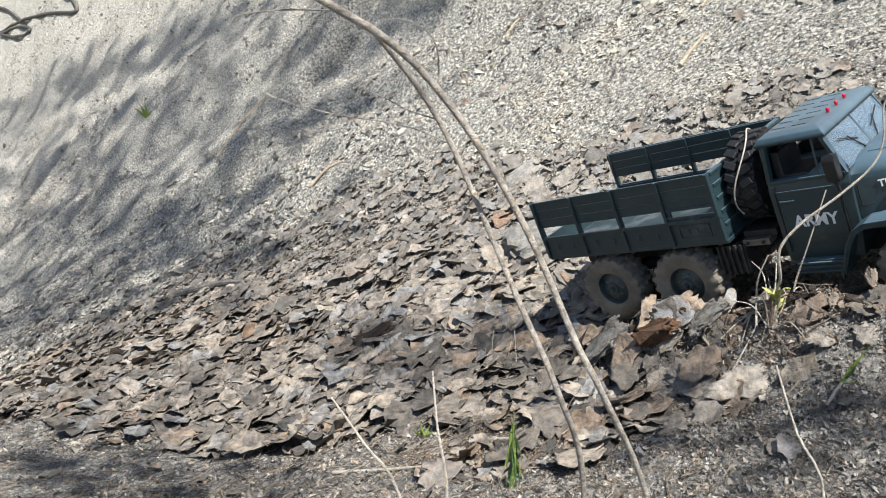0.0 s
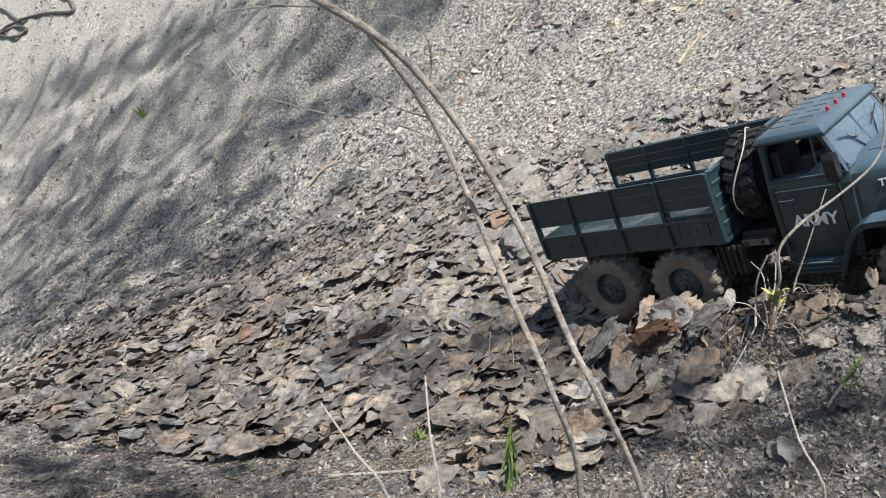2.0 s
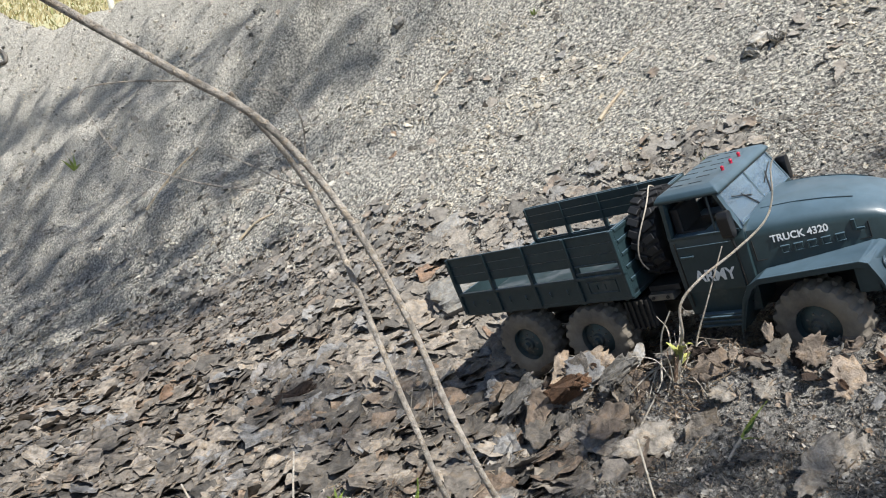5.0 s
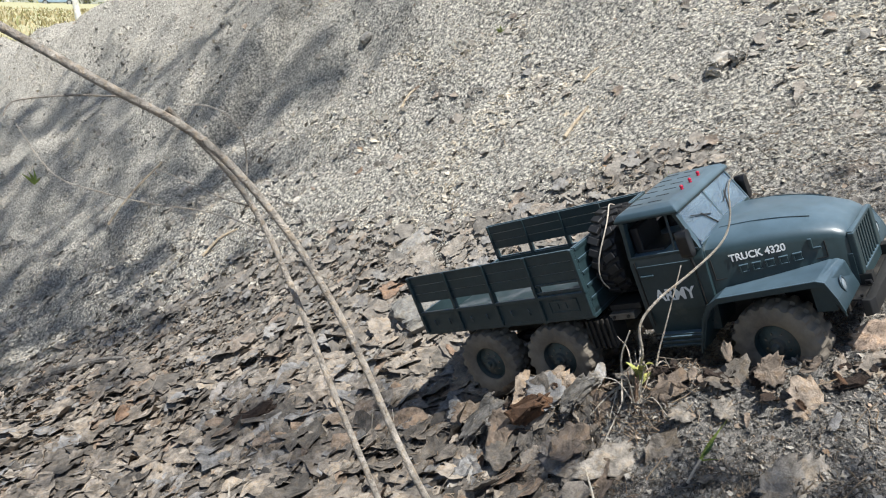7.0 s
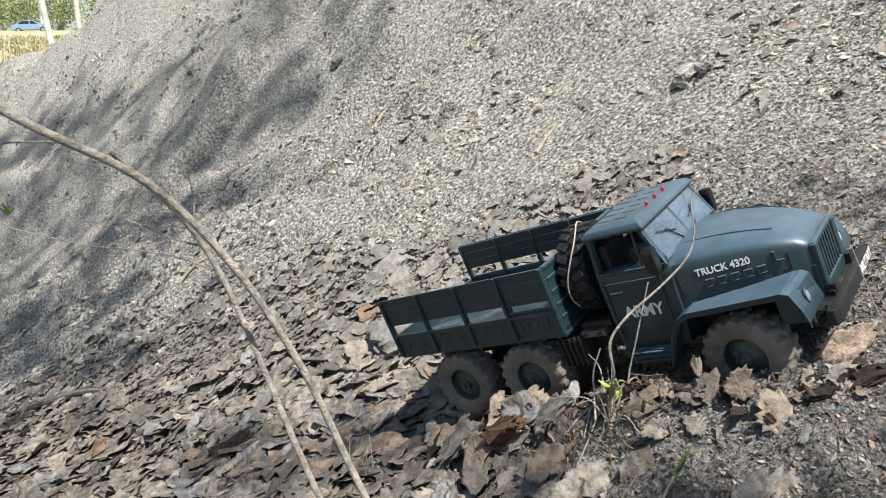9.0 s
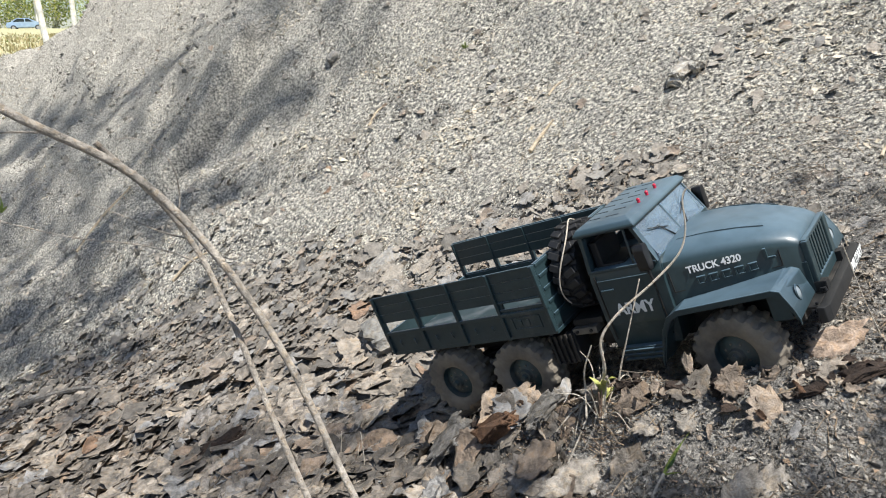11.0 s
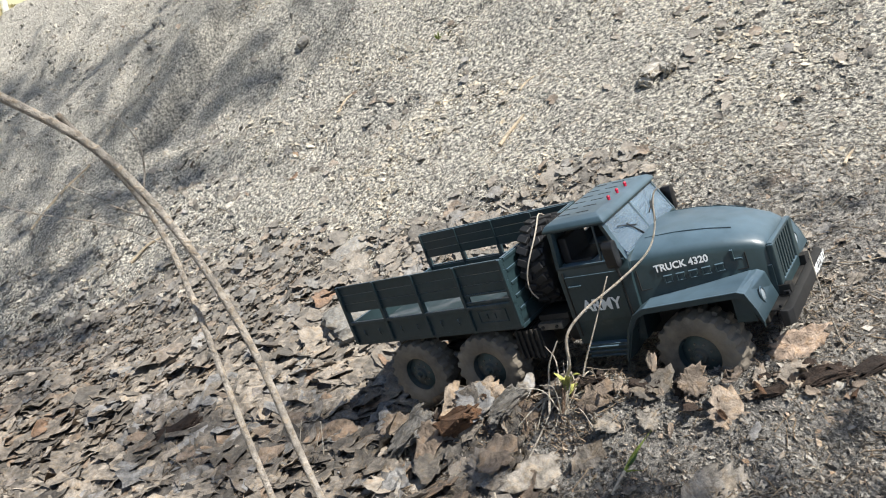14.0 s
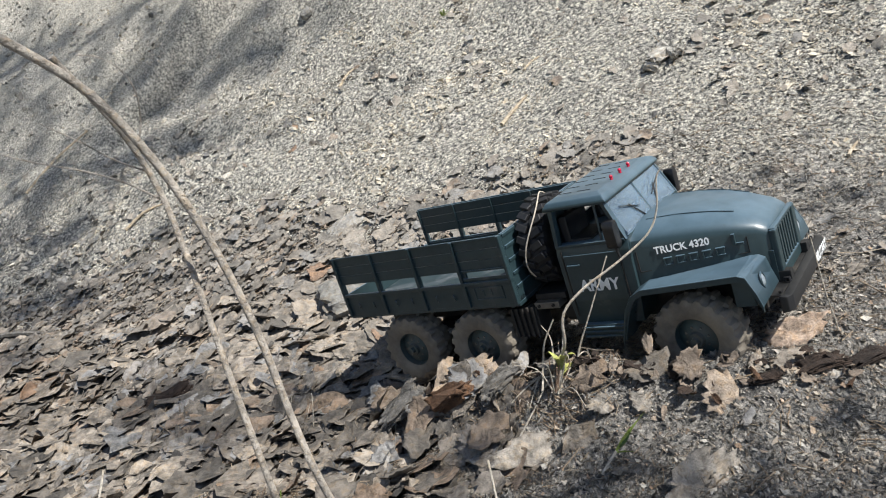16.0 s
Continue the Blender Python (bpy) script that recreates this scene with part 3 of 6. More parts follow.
def build_truck():
    root = tagged(new("toy_truck"), "dark green toy army truck with muddy tyres on leaf litter", "toy truck")
    # frame, axles and running gear
    part("frame_rail", boxes((-0.372, 0.066, -0.024, -0.018, 0.050, 0.064)), frame_black, root)
    part("frame_rail", boxes((-0.372, 0.066, 0.018, 0.024, 0.050, 0.064)), frame_black, root)
    for x in (-0.36, -0.262, -0.15, -0.05, 0.05):
        part("cross_member", boxes((x, x + 0.007, -0.019, 0.019, 0.052, 0.062)), frame_black, root)
    part("engine_block", boxes((-0.10, 0.03, -0.030, 0.030, 0.040, 0.075), bevel=0.004), frame_black, root)
    for x in (0.0, -0.2155, -0.307):
        ax = part("axle", rods(((x, -0.06, 0.0375), (x, 0.06, 0.0375), 0.0055)), frame_black, root, "", True)
        d = bmesh.new()
        bmesh.ops.create_uvsphere(d, u_segments=18, v_segments=12, radius=0.0125, matrix=Matrix.Translation((x, 0, 0.0375)))
        part("differential", d, frame_black, ax, "", True)
    for s in (-1, 1):
        part("leaf_spring", boxes(*[(-0.035 + i * 0.006, 0.035 - i * 0.006, s * 0.036 - 0.004, s * 0.036 + 0.004, 0.046 - i * 0.0016, 0.0474 - i * 0.0016) for i in range(4)], bevel=0.0003), frame_black, root)
        part("leaf_spring", boxes(*[(-0.305 + i * 0.008, -0.218 - i * 0.008, s * 0.036 - 0.004, s * 0.036 + 0.004, 0.045 + i * 0.0016, 0.0464 + i * 0.0016) for i in range(4)], bevel=0.0003), frame_black, root)
        part("rear_bracket", boxes((-0.362, -0.352, s * 0.030 - 0.004, s * 0.030 + 0.004, 0.040, 0.084)), frame_black, root)
    for x in (0.0, -0.2155, -0.307):
        for s in (-1, 1):
            turn = Matrix.Rotation(0 if s < 0 else math.pi, 4, "Z")
            steer = Matrix.Rotation(radians(-7 if x == 0 else 0), 4, "Z")
            spin = Matrix.Rotation(radians(17 * (x * 40 + s)), 4, "Y")
            build_wheel("tyre", rubber, root, Matrix.Translation((x, s * 0.0655, 0.0375)) @ steer @ turn @ spin)

    # cargo bed
    X0, X1, H = -0.376, -0.155, 0.0800
    bed = part("cargo_bed", boxes((X0, X1, -H + 0.0025, H - 0.0025, 0.0832, 0.0880), bevel=0.0005), bed_floor, root, "dark green cargo bed with slatted drop sides")
    for x in np.linspace(X0 + 0.01, X1 - 0.014, 5):
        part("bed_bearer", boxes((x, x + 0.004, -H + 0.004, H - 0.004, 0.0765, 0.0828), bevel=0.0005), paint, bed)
    ribs = np.linspace(X0, X1 - 0.0034, 5)
    for s in (-1, 1):
        y0, y1 = sorted((s * (H - 0.0026), s * H))
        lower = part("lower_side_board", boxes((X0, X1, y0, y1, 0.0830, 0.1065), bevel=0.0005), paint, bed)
        for i in range(3):
            part("upper_side_board", boxes((X0, X1, y0, y1, 0.1188 + i * 0.0102, 0.1286 + i * 0.0102), bevel=0.0004), paint, bed)
        o0, o1 = sorted((s * (H - 0.0008), s * (H + 0.0028)))
        for x in ribs:
            part("side_post", boxes((x, x + 0.0034, o0, o1, 0.0822, 0.1496), (x, x + 0.0034, min(s * (H - 0.003), s * H), max(s * (H - 0.003), s * H), 0.1040, 0.1200), bevel=0.0006), paint, bed)
        for x in ribs:
            part("inner_post", boxes((x + 0.0004, x + 0.0030, min(s * (H - 0.0040), s * (H - 0.0022)), max(s * (H - 0.0040), s * (H - 0.0022)), 0.0885, 0.1490), bevel=0.0004), paint, bed)
        part("side_rail", boxes((X0, X1, o0, o1, 0.1046, 0.1078), bevel=0.0006), paint, bed)
        part("top_rail", boxes((X0, X1, o0, s * (H + 0.0014) if s > 0 else o1, 0.1478, 0.1500) if s > 0 else (X0, X1, s * (H + 0.0014), o1, 0.1478, 0.1500), bevel=0.0005), paint, bed)
        fx0, fx1 = ribs[3] + 0.0034, ribs[4]
        part("slot_frame", boxes((fx0, fx1, y0, y1, 0.1060, 0.1115), (fx0, fx0 + 0.004, y0, y1, 0.111, 0.119), (fx0, fx1, o0, o1 if s > 0 else o1, 0.1100, 0.1122) if s > 0 else (fx0, fx1, o0 + 0.0012, o1, 0.1100, 0.1122), (fx0, fx1, min(s * H, s * (H + 0.0014)), max(s * H, s * (H + 0.0014)), 0.1180, 0.1198), bevel=0.0004), paint, lower)
        q0, q1 = sorted((s * (H - 0.0004), s * (H + 0.0009)))
        part("pressed_frame", boxes((fx0 + 0.008, fx1 - 0.010, q0, q1, 0.1005, 0.1018), (fx0 + 0.008, fx1 - 0.010, q0, q1, 0.0885, 0.0898), (fx0 + 0.008, fx0 + 0.0093, q0, q1, 0.0885, 0.1018), (fx1 - 0.0113, fx1 - 0.010, q0, q1, 0.0885, 0.1018), *[(fx0 + 0.016 + k * 0.009, fx0 + 0.019 + k * 0.009, q0, q1, 0.0925, 0.0985) for k in range(2)], bevel=0.0003), paint, lower)
        for i in range(3):
            for dx in (0.018, 0.040):
                x = ribs[i] + dx
                part("rope_hook", tube([(x, s * H, 0.0960), (x, s * (H + 0.0018), 0.0962), (x + 0.0012, s * (H + 0.0022), 0.0945), (x + 0.0012, s * (H + 0.0018), 0.0915), (x, s * H, 0.0905)], 0.0006, 6), paint, lower)
    part("headboard", boxes((X1 - 0.0028, X1, -H + 0.0028, H - 0.0028, 0.0835, 0.1500), bevel=0.0005), paint, bed)
    for z in (0.0960, 0.1090, 0.1220, 0.1350, 0.1462):
        part("headboard_rib", boxes((X1 - 0.001, X1 + 0.0012, -H + 0.004, H - 0.004, z, z + 0.0030), bevel=0.0005), paint, bed)
    part("tailgate", boxes((X0, X0 + 0.0028, -H + 0.0028, H - 0.0028, 0.0835, 0.1065), *[(X0 - 0.0022, X0 + 0.0010, y, y + 0.0034, 0.083, 0.1065) for y in (-0.060, -0.0017, 0.0566)], bevel=0.0005), paint, bed)
    part("bed_skirt", boxes((X0, X1, -H, H, 0.0795, 0.0832), bevel=0.0005), paint, bed)

    # cab
    def ring(x0, x1, half, z):
        return [(x0, -half, z), (x1, -half, z), (x1, half, z), (x0, half, z)]

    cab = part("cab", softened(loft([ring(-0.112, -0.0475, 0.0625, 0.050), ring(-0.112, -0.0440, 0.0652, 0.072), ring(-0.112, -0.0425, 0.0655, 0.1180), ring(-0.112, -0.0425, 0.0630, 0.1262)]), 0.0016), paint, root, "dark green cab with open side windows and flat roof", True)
    for s in (-1, 1):
        bars = [((-0.1095, s * 0.0622, 0.1245), (-0.1085, s * 0.0582, 0.1595), 0.0050, 0.0044), ((-0.0445, s * 0.0618, 0.1250), (-0.0590, s * 0.0578, 0.1595), 0.0040, 0.0048), ((-0.0665, s * 0.0622, 0.1250), (-0.0670, s * 0.0586, 0.1580), 0.0018, 0.0018)]
        for bar in bars:
            part("window_pillar", beams(bar), paint, cab)
        part("window_ledge", beams(((-0.111, s * 0.0636, 0.1258), (-0.045, s * 0.0636, 0.1258), 0.0026, 0.0026)), paint, cab)
        # door with its seams, handle and step
        q = s * 0.0656
        a, b = sorted((q - 0.0004 * s, q + 0.0010 * s))
        door = part("door", boxes((-0.1055, -0.0535, a, b, 0.0740, 0.1175), bevel=0.0005), paint, cab)
        for x in (-0.1070, -0.0528):
            part("door_seam", boxes((x, x + 0.0008, a, b, 0.060, 0.122), bevel=0), frame_black, door)
        part("door_handle", rods(((-0.1030, s * 0.0682, 0.1085), (-0.0920, s * 0.0682, 0.1085), 0.0010), ((-0.1030, s * 0.0660, 0.1085), (-0.1030, s * 0.0682, 0.1085), 0.0009), ((-0.0920, s * 0.0660, 0.1085), (-0.0920, s * 0.0682, 0.1085), 0.0009)), paint, door, "", True)
        y0, y1 = sorted((s * 0.0560, s * 0.0690))
        part("cab_step", boxes((-0.103, -0.060, y0, y1, 0.0400, 0.0520), *[(-0.104, -0.059, min(s * 0.056, s * 0.0712), max(s * 0.056, s * 0.0712), z, z + 0.0016) for z in (0.0402, 0.0445, 0.0488)], bevel=0.0006), paint, root, "ribbed dark green step below the door")
        mirror = part("mirror", softened(loft([[(-0.0550, s * 0.0735 + dy * 0.9, z), (-0.0450, s * 0.0735 + dy * 0.9, z), (-0.0450, s * 0.0735 - dy, z), (-0.0550, s * 0.0735 - dy, z)] for z, dy in ((0.1230, 0.0030), (0.1265, 0.0052), (0.1420, 0.0056), (0.1465, 0.0036))]), 0.0012), mirror_black, root, "black box mirror", True)
        part("mirror_arm", tube([(-0.0480, s * 0.0630, 0.1100), (-0.0490, s * 0.0720, 0.1120), (-0.0500, s * 0.0735, 0.1240)], 0.0012, 8), clean_rubber, mirror, "", True)
    part("cab_back", boxes((-0.1125, -0.1100, -0.0600, 0.0600, 0.1240, 0.1370), (-0.1125, -0.1100, -0.0600, -0.0340, 0.136, 0.159), (-0.1125, -0.1100, 0.0340, 0.0600, 0.136, 0.159), (-0.1125, -0.1100, -0.0350, 0.0350, 0.154, 0.159), bevel=0.0005), paint, cab)
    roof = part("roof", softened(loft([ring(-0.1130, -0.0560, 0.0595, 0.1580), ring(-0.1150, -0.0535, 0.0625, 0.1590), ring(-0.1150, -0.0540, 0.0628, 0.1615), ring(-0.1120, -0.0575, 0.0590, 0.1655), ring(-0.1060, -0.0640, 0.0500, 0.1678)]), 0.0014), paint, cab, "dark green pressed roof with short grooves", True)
    for x0, x1 in ((-0.1055, -0.0930), (-0.0870, -0.0745)):
        for y in np.linspace(-0.042, 0.042, 6):
            part("roof_groove", boxes((x0, x1, y - 0.0005, y + 0.0005, 0.1674, 0.1681), bevel=0), frame_black, roof)
    for y in (-0.0195, 0.0, 0.0195):
        lampb = bmesh.new()
        bmesh.ops.create_cone(lampb, cap_ends=True, segments=16, radius1=0.0015, radius2=0.0012, depth=0.0022, matrix=Matrix.Translation((-0.0640, y, 0.1688)))
        bmesh.ops.create_uvsphere(lampb, u_segments=14, v_segments=8, radius=0.0017, matrix=Matrix.Translation((-0.0640, y, 0.1704)))
        part("roof_light", lampb, lamp_red, roof, "small red roof light", True)
    # windscreen
    lo, hi = (-0.0440, 0.1268), (-0.0575, 0.1585)
    frame_bars = [((lo[0], -0.060, lo[1]), (lo[0], 0.060, lo[1]), 0.0030, 0.0034), ((hi[0], -0.057, hi[1]), (hi[0], 0.057, hi[1]), 0.0030, 0.0030), ((lo[0], 0, lo[1]), (hi[0], 0, hi[1]), 0.0024, 0.0026)]
    screen = part("windscreen_frame", beams(*frame_bars), paint, cab)
    for s in (-1, 1):
        bm = bmesh.new()
        p = [(lo[0], s * 0.0012, lo[1] + 0.001), (lo[0], s * 0.0585, lo[1] + 0.001), (hi[0], s * 0.0560, hi[1] - 0.001), (hi[0], s * 0.0012, hi[1] - 0.001)]
        vs = [bm.verts.new(v) for v in p]
        f = bm.faces.new(vs)
        r = bmesh.ops.extrude_face_region(bm, geom=[f])
        for v in r["geom"]:
            if isinstance(v, bmesh.types.BMVert):
                v.co += Vector((0.0008, 0, 0.0004))
        part("windscreen_pane", bm, pane, screen, "clear plastic windscreen pane")
        part("wiper", rods(((-0.0420, s * 0.012, 0.1275), (-0.0500, s * 0.030, 0.1465), 0.0006), ((-0.0475, s * 0.016, 0.1400), (-0.0510, s * 0.046, 0.1500), 0.0005), sides=6), clean_rubber, screen)
    # seats, wheel and dashboard
    part("dashboard", boxes((-0.0560, -0.0450, -0.058, 0.058, 0.1180, 0.1300), bevel=0.002), frame_black, cab)
    for y in (-0.033, 0.033):
        part("seat", boxes((-0.104, -0.080, y - 0.020, y + 0.020, 0.118, 0.1285), (-0.1085, -0.100, y - 0.020, y + 0.020, 0.120, 0.1500), bevel=0.002), clean_rubber, cab)
    sw = bmesh.new()
    ring_pts = [Vector((-0.0640 + 0.004 * math.sin(t), 0.033 + 0.0115 * math.cos(t), 0.1340 + 0.0095 * math.sin(t))) for t in np.linspace(0, 2 * math.pi, 22)]
    part("steering_wheel", tube(ring_pts, 0.0012, 6, sw), clean_rubber, cab, "", True)

    # bonnet
    def bonnet_ring(x, half, side_z, shoulder, top):
        pts = [(half, 0.0800), (half, side_z), (half * 0.97, side_z + (shoulder - side_z) * 0.6), (half * 0.86, shoulder), (half * 0.55, top - 0.0012), (0.0, top), (-half * 0.55, top - 0.0012), (-half * 0.86, shoulder), (-half * 0.97, side_z + (shoulder - side_z) * 0.6), (-half, side_z), (-half, 0.0800)]
        return [(x, y, z) for y, z in pts]

    rings = [bonnet_ring(-0.0430, 0.0615, 0.1150, 0.1262, 0.1318), bonnet_ring(-0.0330, 0.0598, 0.1150, 0.1262, 0.1330), bonnet_ring(-0.0100, 0.0552, 0.1140, 0.1250, 0.1330), bonnet_ring(0.0150, 0.0488, 0.1125, 0.1228, 0.1305), bonnet_ring(0.0350, 0.0425, 0.1105, 0.1195, 0.1262), bonnet_ring(0.0500, 0.0370, 0.1078, 0.1155, 0.1205), bonnet_ring(0.0575, 0.0335, 0.1045, 0.1112, 0.1150), bonnet_ring(0.0605, 0.0315, 0.1020, 0.1070, 0.1098)]
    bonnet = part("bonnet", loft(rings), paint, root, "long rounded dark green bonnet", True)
    for s in (-1, 1):
        line = [(-0.0360, s * 0.0335, 0.1316), (-0.010, s * 0.0312, 0.1316), (0.015, s * 0.0280, 0.1292), (0.0340, s * 0.0245, 0.1254)]
        part("bonnet_crease", tube(smooth_path(line, 4), 0.00045, 6), paint, bonnet, "", True)
        for x in (-0.016, -0.006, 0.004, 0.014, 0.024):
            half = np.interp(x, [-0.043, -0.01, 0.015, 0.035, 0.05], [0.0615, 0.0552, 0.0488, 0.0425, 0.037])
            yaw = 14 * -s
            v = part("side_vent", boxes((-0.0030, 0.0030, -0.0008, 0.0010, -0.0028, 0.0028), (-0.0036, 0.0036, -0.0022, 0.0008, 0.0022, 0.0034), (-0.0036, -0.0024, -0.0022, 0.0008, -0.0032, 0.0032), (-0.0036, 0.0036, -0.0016, 0.0008, -0.0034, -0.0026), bevel=0.0003), paint, bonnet)
            v.matrix_basis = pose(x, s * (half + 0.0002), 0.1005, 0, 0, -14 * s if s > 0 else 14) @ Matrix.Diagonal((1, -s, 1, 1))
        side = part("side_seam", beams(((-0.0400, s * 0.0612, 0.0945), (0.0440, s * 0.0396, 0.0945), 0.0008, 0.0010), ((-0.0400, s * 0.0612, 0.0945), (-0.0400, s * 0.0612, 0.1130), 0.0008, 0.0010), ((0.0440, s * 0.0396, 0.0945), (0.0440, s * 0.0396, 0.1080), 0.0008, 0.0010), bevel=0), frame_black, bonnet)
        part("bonnet_latch", boxes((0.0335, 0.0362, s * 0.0432 - 0.0012, s * 0.0432 + 0.0012, 0.1035, 0.1125), (0.0335, 0.0420, s * 0.0424 - 0.0012, s * 0.0424 + 0.0012, 0.1030, 0.1048), bevel=0.0004), paint, bonnet)
    # grille
    grille = part("grille", boxes((0.0590, 0.0615, -0.0310, 0.0310, 0.0745, 0.1085), bevel=0.0006), frame_black, root, "grille with upright bars")
    part("grille_surround", boxes((0.0590, 0.0640, -0.0335, -0.0235, 0.0725, 0.1085), (0.0590, 0.0640, 0.0235, 0.0335, 0.0725, 0.1085), (0.0590, 0.0640, -0.0335, 0.0335, 0.0660, 0.0755), (0.0590, 0.0635, -0.0320, 0.0320, 0.1060, 0.1095), bevel=0.0012), paint, grille)
    for y in np.linspace(-0.0180, 0.0180, 6):
        part("grille_bar", boxes((0.0600, 0.0634, y - 0.0019, y + 0.0019, 0.0750, 0.1065), bevel=0.0004), paint, grille)
    # wings
    for s in (-1, 1):
        outer = [(-0.0620, 0.0420), (-0.0530, 0.0690), (-0.0450, 0.0815), (-0.0350, 0.0868), (0.0440, 0.0920), (0.0500, 0.0900), (0.0560, 0.0760), (0.0590, 0.0655)]
        inner = [(0.0562, 0.0650), (0.0532, 0.0745), (0.0478, 0.0872), (0.0430, 0.0888), (-0.0340, 0.0836), (-0.0425, 0.0790), (-0.0500, 0.0675), (-0.0585, 0.0420)]
        y0, y1 = sorted((s * 0.0300, s * 0.0820))
        wing = part("wing", prism(outer + inner, y0, y1, 0.0007), paint, root, "flat angular dark green wheel arch", True)
        lip = [(x, z + 0.0004) for x, z in outer[:]] + [(x * 0.995, z - 0.0042) for x, z in outer[::-1]]
        y0, y1 = sorted((s * 0.0812, s * 0.0834))
        part("wing_lip", prism(lip, y0, y1, 0.0004), paint, wing)
        part("wing_inner", prism([(-0.0440, 0.080), (0.0440, 0.080), (0.0600, 0.066), (0.0600, 0.092), (-0.0440, 0.0950)], s * 0.0330 - 0.0012, s * 0.0330 + 0.0012, 0.0004), paint, wing)
        part("wing_nose", softened(loft([[(0.0380, s * 0.0320, z0), (0.0380, s * 0.0800, z0), (x1 - 0.0045, s * 0.0800, z0), (x1 - 0.0010, s * 0.0400, z0), (x1 - 0.0010, s * 0.0320, z0)] for z0, x1 in ((0.0655, 0.0580), (0.0740, 0.0572), (0.0880, 0.0545), (0.0915, 0.0500))]), 0.0010), paint, wing, "", True)
        eye = bmesh.new()
        bmesh.ops.create_uvsphere(eye, u_segments=20, v_segments=10, radius=0.0054, matrix=Matrix.Translation((0.0548, s * 0.0600, 0.0785)) @ pose(0, 0, 0, 0, -8, -5 * s) @ Matrix.Diagonal((0.4, 1, 1, 1)))
        light = part("headlight", eye, lens_clear, wing, "round clear headlight", True)
        rim_turn = Matrix.Translation((0.0553, s * 0.0600, 0.0785)) @ pose(0, 0, 0, 0, -8, -5 * s)
        part("headlight_rim", tube([rim_turn @ Vector((0, 0.0057 * math.cos(t), 0.0057 * math.sin(t))) for t in np.linspace(0, 2 * math.pi, 24)], 0.0010, 6), paint, light, "", True)
    # shelf between the grille and the bumper
    part("front_shelf", boxes((0.0520, 0.0670, -0.0600, 0.0600, 0.0630, 0.0650), (0.0520, 0.0560, -0.0640, 0.0640, 0.0560, 0.0645), bevel=0.0006), frame_black, root)
    # bumper
    bm = softened(loft([[(x0, y, 0.0520), (x1, y, 0.0530), (x1, y, 0.0652), (x0, y, 0.0662)] for y, x0, x1 in ((-0.0655, 0.0655, 0.0715), (-0.0600, 0.0680, 0.0745), (0.0600, 0.0680, 0.0745), (0.0655, 0.0655, 0.0715))]), 0.0008)
    bumper = part("bumper", bm, bumper_dark, root, "dark brown-black straight bumper", True)
    for s in (-1, 1):
        part("bumper_bracket", boxes((0.0560, 0.0690, s * 0.030 - 0.004, s * 0.030 + 0.004, 0.0520, 0.0740)), frame_black, bumper)
        part("tow_hook", tube([(0.0640, s * 0.036, 0.0660), (0.0645, s * 0.036, 0.0690), (0.0675, s * 0.036, 0.0692), (0.0680, s * 0.036, 0.0660)], 0.0012, 6), clean_rubber, bumper, "", True)
        part("number_stud", boxes((0.0640, 0.0662, s * 0.058 - 0.001, s * 0.058 + 0.001, 0.0655, 0.0678)), clean_rubber, bumper)
    lettering("MILITARY", 0.0078, letter_white, bumper, Matrix.Translation((0.0749, 0.0220, 0.0555)) @ pose(0, 0, 0, 90, 0, 90), 0.042, "white printed word")
    lettering("ARMY", 0.0105, letter_white, root, Matrix.Translation((-0.0968, -0.0670, 0.0838)) @ pose(0, 0, 0, 90, 0, 0), 0.0385, "white printed word")
    lettering("TRUCK 4320", 0.0058, letter_white, root, Matrix.Translation((-0.0250, -0.0590, 0.1082)) @ pose(0, 0, 0, 88, 0, 13.2), 0.0440, "white printed words")
    # spare wheel, its cord and the tanks behind the cab
    spare = build_wheel("spare_tyre", clean_rubber, root, Matrix.Translation((-0.1370, -0.0235, 0.1245)) @ pose(0, 0, 0, 0, 0, -90) @ Matrix.Diagonal((1.07, 1.05, 1.07, 1)))
    tread = bmesh.new()
    for k in range(22):
        for row in (-1, 1):
            a = 2 * math.pi * (k + 0.5 * (row > 0)) / 22
            m = Matrix.Rotation(-a, 4, "Y") @ Matrix.Translation((0.0376, row * 0.0068, 0)) @ Matrix.Rotation(radians(24 * row), 4, "X")
            bmesh.ops.create_cube(tread, size=1, matrix=m @ Matrix.Diagonal((0.0036, 0.0112, 0.0062, 1)))
    part("tread", softened(tread, 0.0005, 1), clean_rubber, spare, "deep black tread blocks")
    loop = [Vector((-0.1370 + 0.008 * math.sin(2.4 * t), -0.0235 - 0.0436 * math.sin(t), 0.1245 + 0.0436 * math.cos(t))) for t in np.linspace(-0.9, 2.2, 16)]
    part("cord", tube(smooth_path(loop, 3), 0.0007, 6), cord_pale, root, "thin pale cord looped over the spare wheel", True)
    part("spare_carrier", boxes((-0.1500, -0.1180, -0.060, 0.030, 0.0760, 0.0820)), frame_black, root)
    for s in (-1, 1):
        part("battery_box", boxes((-0.176, -0.148, min(s * 0.046, s * 0.068), max(s * 0.046, s * 0.068), 0.044, 0.072), bevel=0.0007), frame_black, root, "ribbed black box")
        for k in range(5):
            part("box_rib", boxes((-0.176 + k * 0.0058, -0.1735 + k * 0.0058, min(s * 0.046, s * 0.0705), max(s * 0.046, s * 0.0705), 0.043, 0.073), bevel=0.0007), frame_black, root)
        part("side_bracket", boxes((-0.1500, -0.1240, min(s * 0.050, s * 0.066), max(s * 0.050, s * 0.066), 0.0690, 0.0755), bevel=0.0007), bracket_tan, root, "tan metal bracket")
